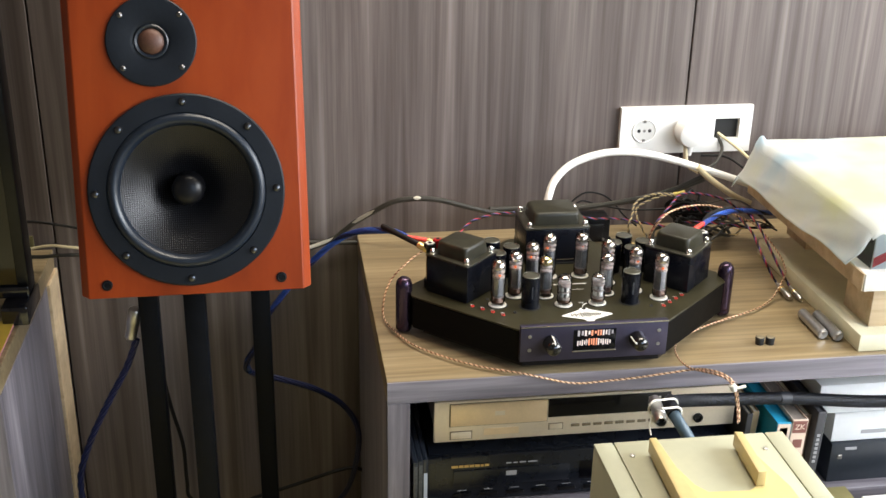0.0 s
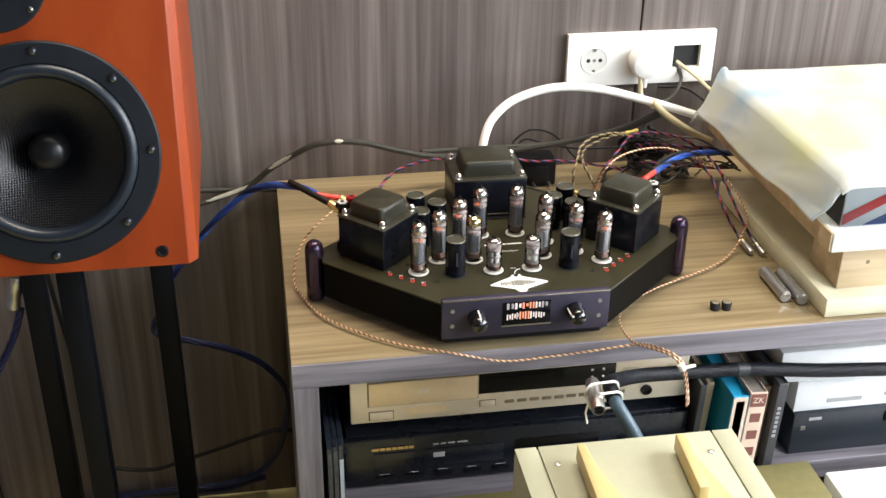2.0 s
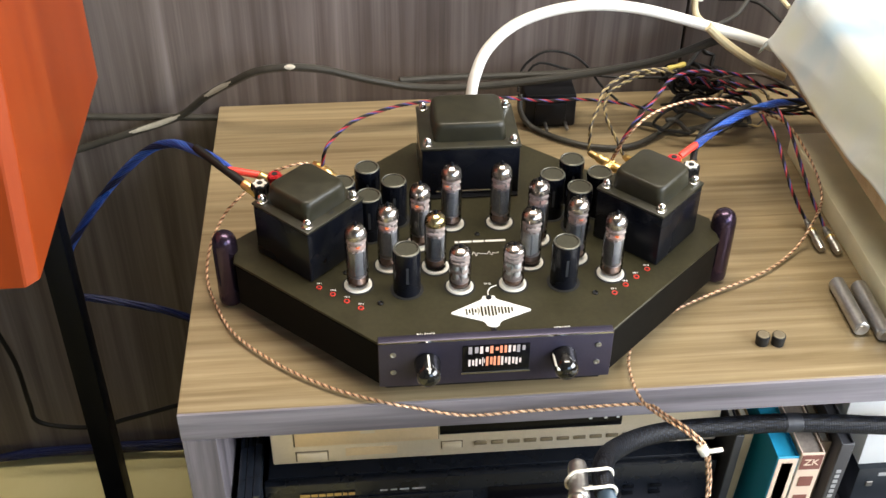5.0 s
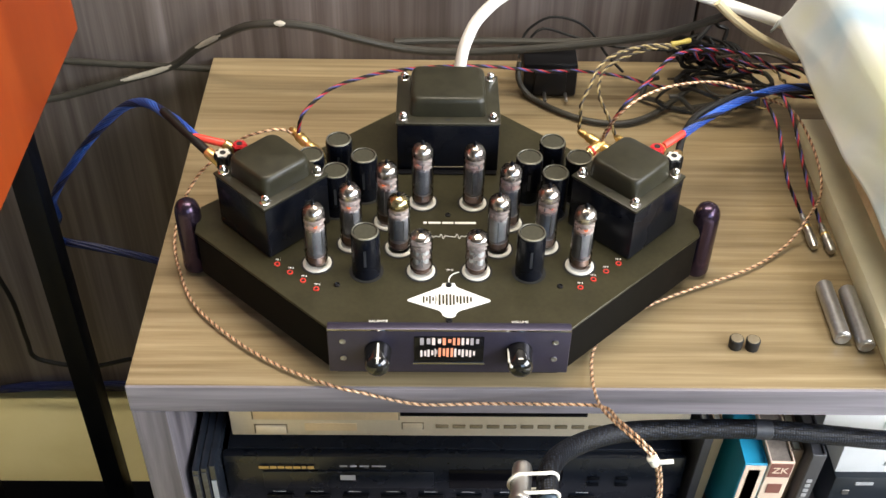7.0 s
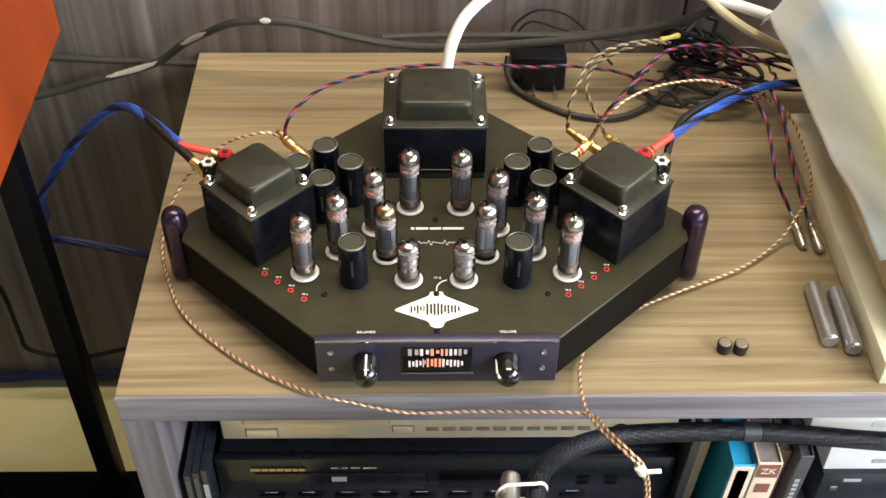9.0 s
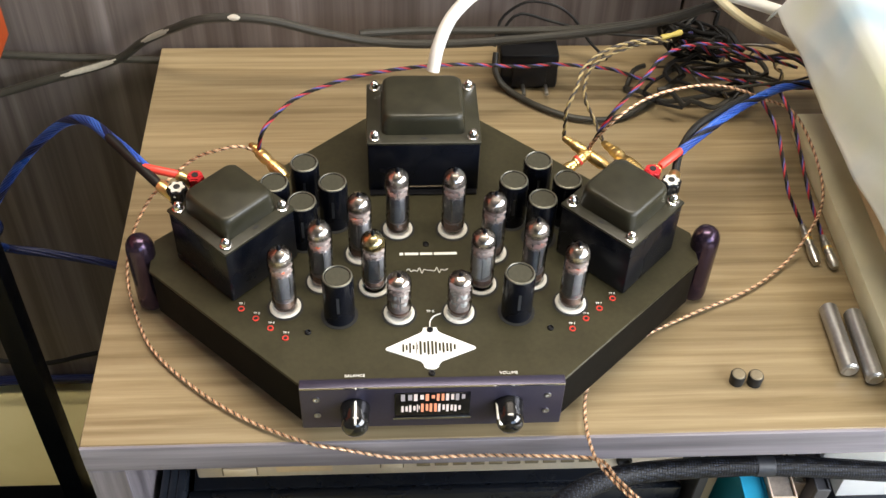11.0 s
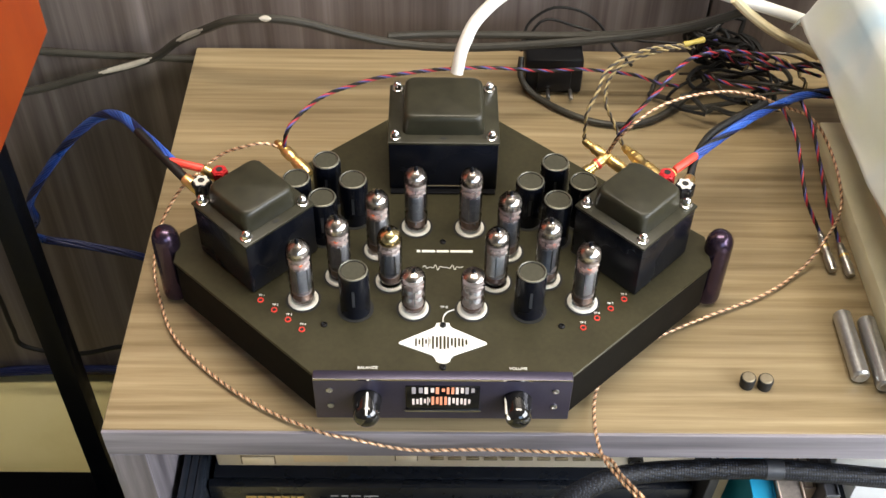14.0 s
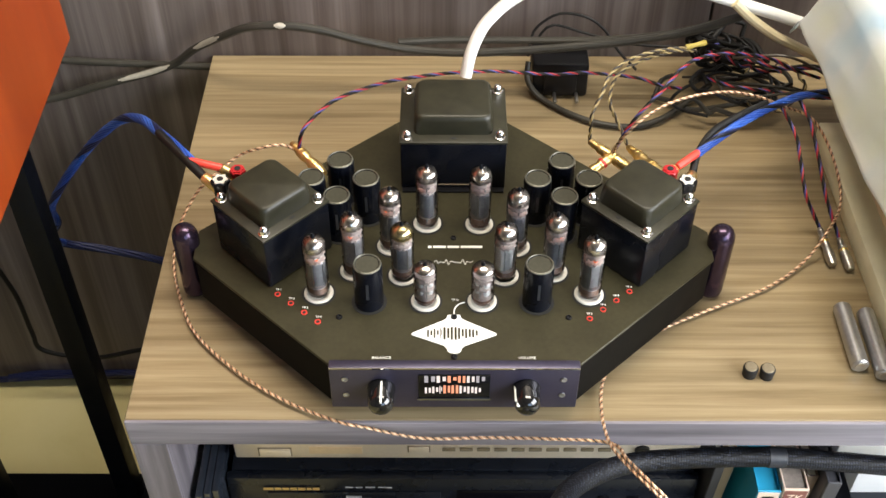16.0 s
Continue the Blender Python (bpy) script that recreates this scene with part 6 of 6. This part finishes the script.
def cloth():
    """A sheet over the record player: hangs down its side, with folds, and a curled front hem."""
    nu, nv = 84, 70
    y0, y1 = 1.2985, 1.708
    bm = bmesh.new()
    grid = []
    for j in range(nv + 1):
        v = j / nv
        y = y0 + (y1 - y0) * v
        row = []
        for i in range(nu + 1):
            u = i / nu
            xt = 0.784 - 0.006 * v
            fold = noise.noise((y * 9 + u * 4, u * 2.0, 0.3)) * 0.9 + noise.noise((y * 21 - u * 5, u * 3.0, 4.3)) * 0.25 + (0.6 - abs(noise.noise((y * 13 + u * 7, u * 5 - y * 4, 8.3)))) * 0.5 - 0.2
            if u < 0.26:
                k = u / 0.26
                hang = (1 - k)
                hem = 0.7690 - 0.012 * min(1, v * 2)
                x = hem + (xt - hem) * k ** 0.8 - 0.007 * (0.2 + 0.8 * hang) * fold - 0.006 * max(0, v - 0.78) * 4.5 * hang
                z = 0.7335 + 0.051 * k + 0.005 * hang * noise.noise((y * 9, 1.7, 0))
            elif u < 0.36:
                k = (u - 0.26) / 0.10
                a = k * math.pi / 2
                x = xt + 0.013 * (1 - math.cos(a))
                z = 0.7845 + 0.0115 * math.sin(a) + 0.0015 * fold
            else:
                k = (u - 0.36) / 0.64
                x = xt + 0.013 + (1.2645 - xt) * k
                z = 0.7960 + 0.0016 * noise.noise((x * 14, y * 14, 2)) + 0.0008 * noise.noise((x * 45, y * 45, 5))
            front = max(0.0, 1 - v / 0.045)
            if u >= 0.26:
                z -= 0.008 * front * front
            tip = math.exp(-((u - 0.30) / 0.045) ** 2 - ((v - 0.93) / 0.028) ** 2)
            z += 0.016 * tip
            if v > 0.96:
                z -= (v - 0.96) * 1.2 * (0.5 if u < 0.3 else 1.0)
            if x > 0.7715:
                z = max(z, 0.7345)
            row.append(bm.verts.new((x, y + 0.004 * fold * front + 0.030 * max(0.0, 1 - u / 0.30) * (1 - v), z)))
        grid.append(row)
    for a, b in zip(grid, grid[1:]):
        for i in range(nu):
            bm.faces.new((a[i], a[i + 1], b[i + 1], b[i]))
    ob = thing_part("white_cloth", "white cotton cloth draped over the record player", "cloth", bm, M_CLOTH, (0.78, 1.30, 0.734))
    ob.data.polygons.foreach_set("use_smooth", [True] * len(ob.data.polygons))
    s = ob.modifiers.new("thickness", "SOLIDIFY")
    s.thickness, s.offset = 0.0016, 1.0


cloth()

# ---- small things on the cabinet top ----


def rubber_foot(x, y):
    e = thing_part("rubber_foot", "small loose black rubber foot on the cabinet top", "rubber foot", lathe([(0.0060, TZ + 0.0001), (0.0062, TZ + 0.004), (0.0066, TZ + 0.0095), (0.0060, TZ + 0.0108)], 22, m=pose(x, y, 0)), M_RUBBER, (x, y, TZ), "loose rubber feet")
    part("top_disc", lathe([(0.0055, 0.0109), (0.0046, 0.0115), (0, 0.0115)], 20), M_TANMETAL, e, "dull brass disc")


rubber_foot(0.6600, 1.3400)
rubber_foot(0.6745, 1.3385)


def metal_rod(a, b):
    d = (Vector(b) - Vector(a)).length
    e = thing_part("metal_rod", "short bright aluminium rod lying on the cabinet top", "metal rod", lathe([(0.0066, 0), (0.0078, 0.0015), (0.0078, d - 0.0015), (0.0066, d)], 26, m=along(a, b)), M_ALU, a, "aluminium rods")
    m = Matrix.Translation(-Vector(a)) @ along(a, b)
    part("end_cap", lathe([(0.0054, d), (0.0050, d + 0.0008), (0.0015, d + 0.0008), (0, d + 0.0002)], 20, m=m), M_STEEL, e)


M_ALU = mottle(mat("dull_aluminium", (0.50, 0.50, 0.50), 0.36, 0.9), 200, 0.15, 0.1)
metal_rod((0.7562, 1.4125, TZ + 0.0079), (0.7556, 1.3425, TZ + 0.0079))
metal_rod((0.7760, 1.4060, TZ + 0.0079), (0.7745, 1.3330, TZ + 0.0079))

# ---- books and boxes on the shelf ----
SH = 0.3822
M_PAPER = mottle(mat("page_block_paper", (0.66, 0.62, 0.52), 0.8), 300, 0.08, 0.2)


def book(x, w, h, d, material, lean=0.0, y=1.315, marks=(), label="book standing on the shelf", word="", pages=None):
    e = empty("book", pose(x, y, SH, 0, lean, 0), label, "book", "books on the shelf")
    part("cover", box(0, w, 0, 0.0022, 0, h, 0.0006, 1), material, e)
    part("cover", box(0, 0.0018, 0.0022, d, 0, h, 0.0004, 1), material, e)
    part("cover", box(w - 0.0018, w, 0.0022, d, 0, h, 0.0004, 1), material, e)
    part("page_block", box(0.0019, w - 0.0019, 0.0024, d - 0.003, 0.002, h - 0.002), pages or M_PAPER, e)
    for x0, x1, z0, z1, mm in marks:
        part("spine_mark", box(x0 * w, x1 * w, -0.0007, -0.0001, z0 * h, z1 * h), mm, e)
    if word:
        lettering("spine_print", word, w * 0.50, M_SALMON, e, pose(w * 0.5, -0.0009, h * 0.912, 90))
    return e


M_CYAN = mottle(mat("cyan_book_cloth", (0.02, 0.33, 0.54), 0.5), 60, 0.1, 0.05)
M_SALMON = mottle(mat("pale_salmon_paper", (0.72, 0.56, 0.44), 0.55), 60, 0.06, 0.03)
M_TAN = mottle(mat("tan_cover", (0.42, 0.32, 0.20), 0.55), 60, 0.1, 0.05)
M_BRICK2 = mottle(mat("reddish_brown_print", (0.20, 0.075, 0.06), 0.5), 60, 0.1, 0.05)
M_BROWNBLACK = mottle(mat("brown_black_print", (0.02, 0.014, 0.013), 0.45), 60, 0.1, 0.05)
M_GREYBOOK = mottle(mat("dark_grey_cover", (0.045, 0.045, 0.052), 0.45), 60, 0.15, 0.05)
M_DUSTY = mottle(mat("dusty_brown_page_block", (0.24, 0.20, 0.17), 0.8), 300, 0.3, 0.3)
M_BROWNBOOK = mottle(mat("brown_cover", (0.13, 0.09, 0.06), 0.5), 60, 0.15, 0.05)
book(0.6415, 0.0085, 0.128, 0.15, M_GREYBOOK, 2, 1.316, label="thin dark grey booklet standing on the shelf")
book(0.6520, 0.0095, 0.126, 0.14, M_TAN, 3, 1.325, label="tan booklet standing on the shelf")
book(0.6725, 0.0215, 0.130, 0.17, M_CYAN, 2, 1.285, ((0.05, 0.95, 0.02, 0.985, M_SALMON), (0.24, 0.76, 0.24, 0.94, M_BROWNBLACK)), "cyan book with a pale framed spine", pages=M_CYAN)
squares = tuple((0.22, 0.80, 0.06 + 0.2 * i, 0.16 + 0.2 * i, M_BRICK2) for i in range(4))
book(0.6948, 0.0232, 0.134, 0.17, M_SALMON, 2, 1.284, ((0.06, 0.94, 0.84, 0.985, M_BRICK2),) + squares, "cream book with brown squares down its spine", "ZK", M_DUSTY)
book(0.7195, 0.0110, 0.131, 0.16, M_BROWNBOOK, 2, 1.300, label="brown book standing on the shelf")
g = book(0.7318, 0.0130, 0.143, 0.17, M_GREYBOOK, 2, 1.285, tuple((0.30, 0.66, 0.42 + 0.05 * i, 0.45 + 0.05 * i, M_GREYINK) for i in range(7)), "dark grey book with pale spine marks", pages=M_GREYBOOK)


def shelf_box(name, x0, x1, y0, y1, z0, z1, material, label, category, marks=()):
    e = empty(name, pose(x0, y0, z0), label, category)
    part("case", box(0, x1 - x0, 0, y1 - y0, 0, z1 - z0, 0.0015), material, e)
    for a0, a1, b0, b1, mm, nm in marks:
        part(nm, box(a0 - x0, a1 - x0, -0.0014, -0.0001, b0 - z0, b1 - z0, 0.0004, 1), mm, e)
    return e


M_WHITEBOX = mottle(mat("white_box_card", (0.78, 0.79, 0.80), 0.5), 50, 0.04, 0.03)
M_BLUEBLACK = mottle(mat("blue_black_metal_case", (0.018, 0.023, 0.030), 0.36), 120, 0.2, 0.05)
shelf_box("black_recorder", 0.785, 0.983, 1.318, 1.60, SH, 0.4480, M_BLUEBLACK, "blue-black recorder with small controls on the shelf", "recorder", ((0.806, 0.824, 0.4370, 0.4415, M_GREYINK, "badge"), (0.915, 0.975, 0.425, 0.441, M_DISPLAY, "display"), (0.796, 0.803, 0.422, 0.429, M_STEELDARK, "knob")))
shelf_box("white_box", 0.785, 0.930, 1.324, 1.60, 0.4482, 0.4960, M_WHITEBOX, "white cardboard box resting on the recorder", "box", ((0.830, 0.880, 0.4600, 0.4660, M_GREYINK, "print_bar"), (0.912, 0.917, 0.4640, 0.4690, M_GREYINK, "print_dot")))
shelf_box("white_box", 0.936, 0.982, 1.324, 1.60, 0.4482, 0.4940, M_WHITEBOX, "narrow white box resting on the recorder", "box", ((0.950, 0.960, 0.462, 0.480, M_GREYINK, "print_bar"),))
shelf_box("white_box", 0.757, 0.925, 1.326, 1.60, 0.4962, 0.5430, M_WHITEBOX, "white cardboard box on top of another", "box", ((0.815, 0.870, 0.5150, 0.5230, M_WHITECARD, "print_bar"), (0.905, 0.911, 0.520, 0.526, M_GREYINK, "print_dot")))

M_CASE = mottle(mat("clear_plastic_case", (0.02, 0.025, 0.035), 0.15, coat=0.6), 60, 0.3, 0.02)
M_CASEGREY = mottle(mat("smoky_plastic_case_edge", (0.055, 0.062, 0.075), 0.2, coat=0.4), 200, 0.5, 0.02)
M_CASEW = mottle(mat("pale_plastic_case_edge", (0.50, 0.55, 0.62), 0.2, coat=0.4), 60, 0.1, 0.02)
for i in range(3):
    z = SH + i * 0.0108
    x0 = 0.1635
    e = empty("disc_case", pose(x0 + 0.0073 * i, 1.300 + 0.003 * i, SH), "clear plastic disc case standing on edge", "disc case", "disc cases on the shelf")
    part("case", box(0, 0.0068, 0.0005, 0.140, 0, 0.094, 0.001), M_CASE, e)
    part("edge", box(0.001, 0.0058, -0.0006, 0.0004, 0.004, 0.072 if i == 2 else 0.088), M_CASEW if i == 2 else M_CASEGREY, e)

thing_part("white_carton", "large white carton standing beside the amplifier", "carton", box(0.806, 1.22, 0.62, 1.256, 0.0, 0.400, 0.003), M_WHITEBOX, (0.806, 0.62, 0))

# ---- things on the side cabinet ----
M_SCREEN = mat("glossy_black_screen", (0.008, 0.008, 0.010), 0.12, coat=0.6)


def television():
    e = empty("television", pose(-0.70, 1.56, TZ), "black flat television standing on the side cabinet", "television")
    part("body", box(-0.42, 0.336, -0.012, 0.03, 0.030, 0.520, 0.006), M_BLACK, e)
    part("screen", box(-0.405, 0.320, -0.0140, -0.0122, 0.050, 0.505), M_SCREEN, e, "dark glossy screen")
    part("bezel", box(-0.42, 0.336, -0.020, -0.0142, 0.030, 0.048, 0.003), M_SCREEN, e)
    part("corner_foot", box(0.300, 0.338, -0.05, 0.04, 0.0002, 0.0298, 0.004), M_SCREEN, e)
    part("corner_foot", box(-0.42, -0.38, -0.05, 0.04, 0.0002, 0.0298, 0.004), M_SCREEN, e)


television()
M_YELLOWMAG = mottle(mat("yellow_printed_cover", (0.62, 0.42, 0.06), 0.4), 60, 0.1, 0.03)
M_PINK = mat("pink_page_edge", (0.62, 0.26, 0.30), 0.6)
mg = empty("magazine", pose(-0.384, 1.385, TZ + 0.0002), "yellow magazine lying on the side cabinet", "magazine")
part("cover", box(-0.21, 0, 0, 0.135, 0.004, 0.0048, 0.0002, 1), M_YELLOWMAG, mg)
part("page_block", box(-0.208, -0.0005, 0.001, 0.134, 0, 0.0039), M_PINK, mg)
thing_part("cable_tag", "yellow-green tag on a cable behind the television", "tag", box(-0.412, -0.385, 1.700, 1.704, 0.650, 0.672, 0.001), M_OLIVE, (-0.40, 1.702, 0.650))
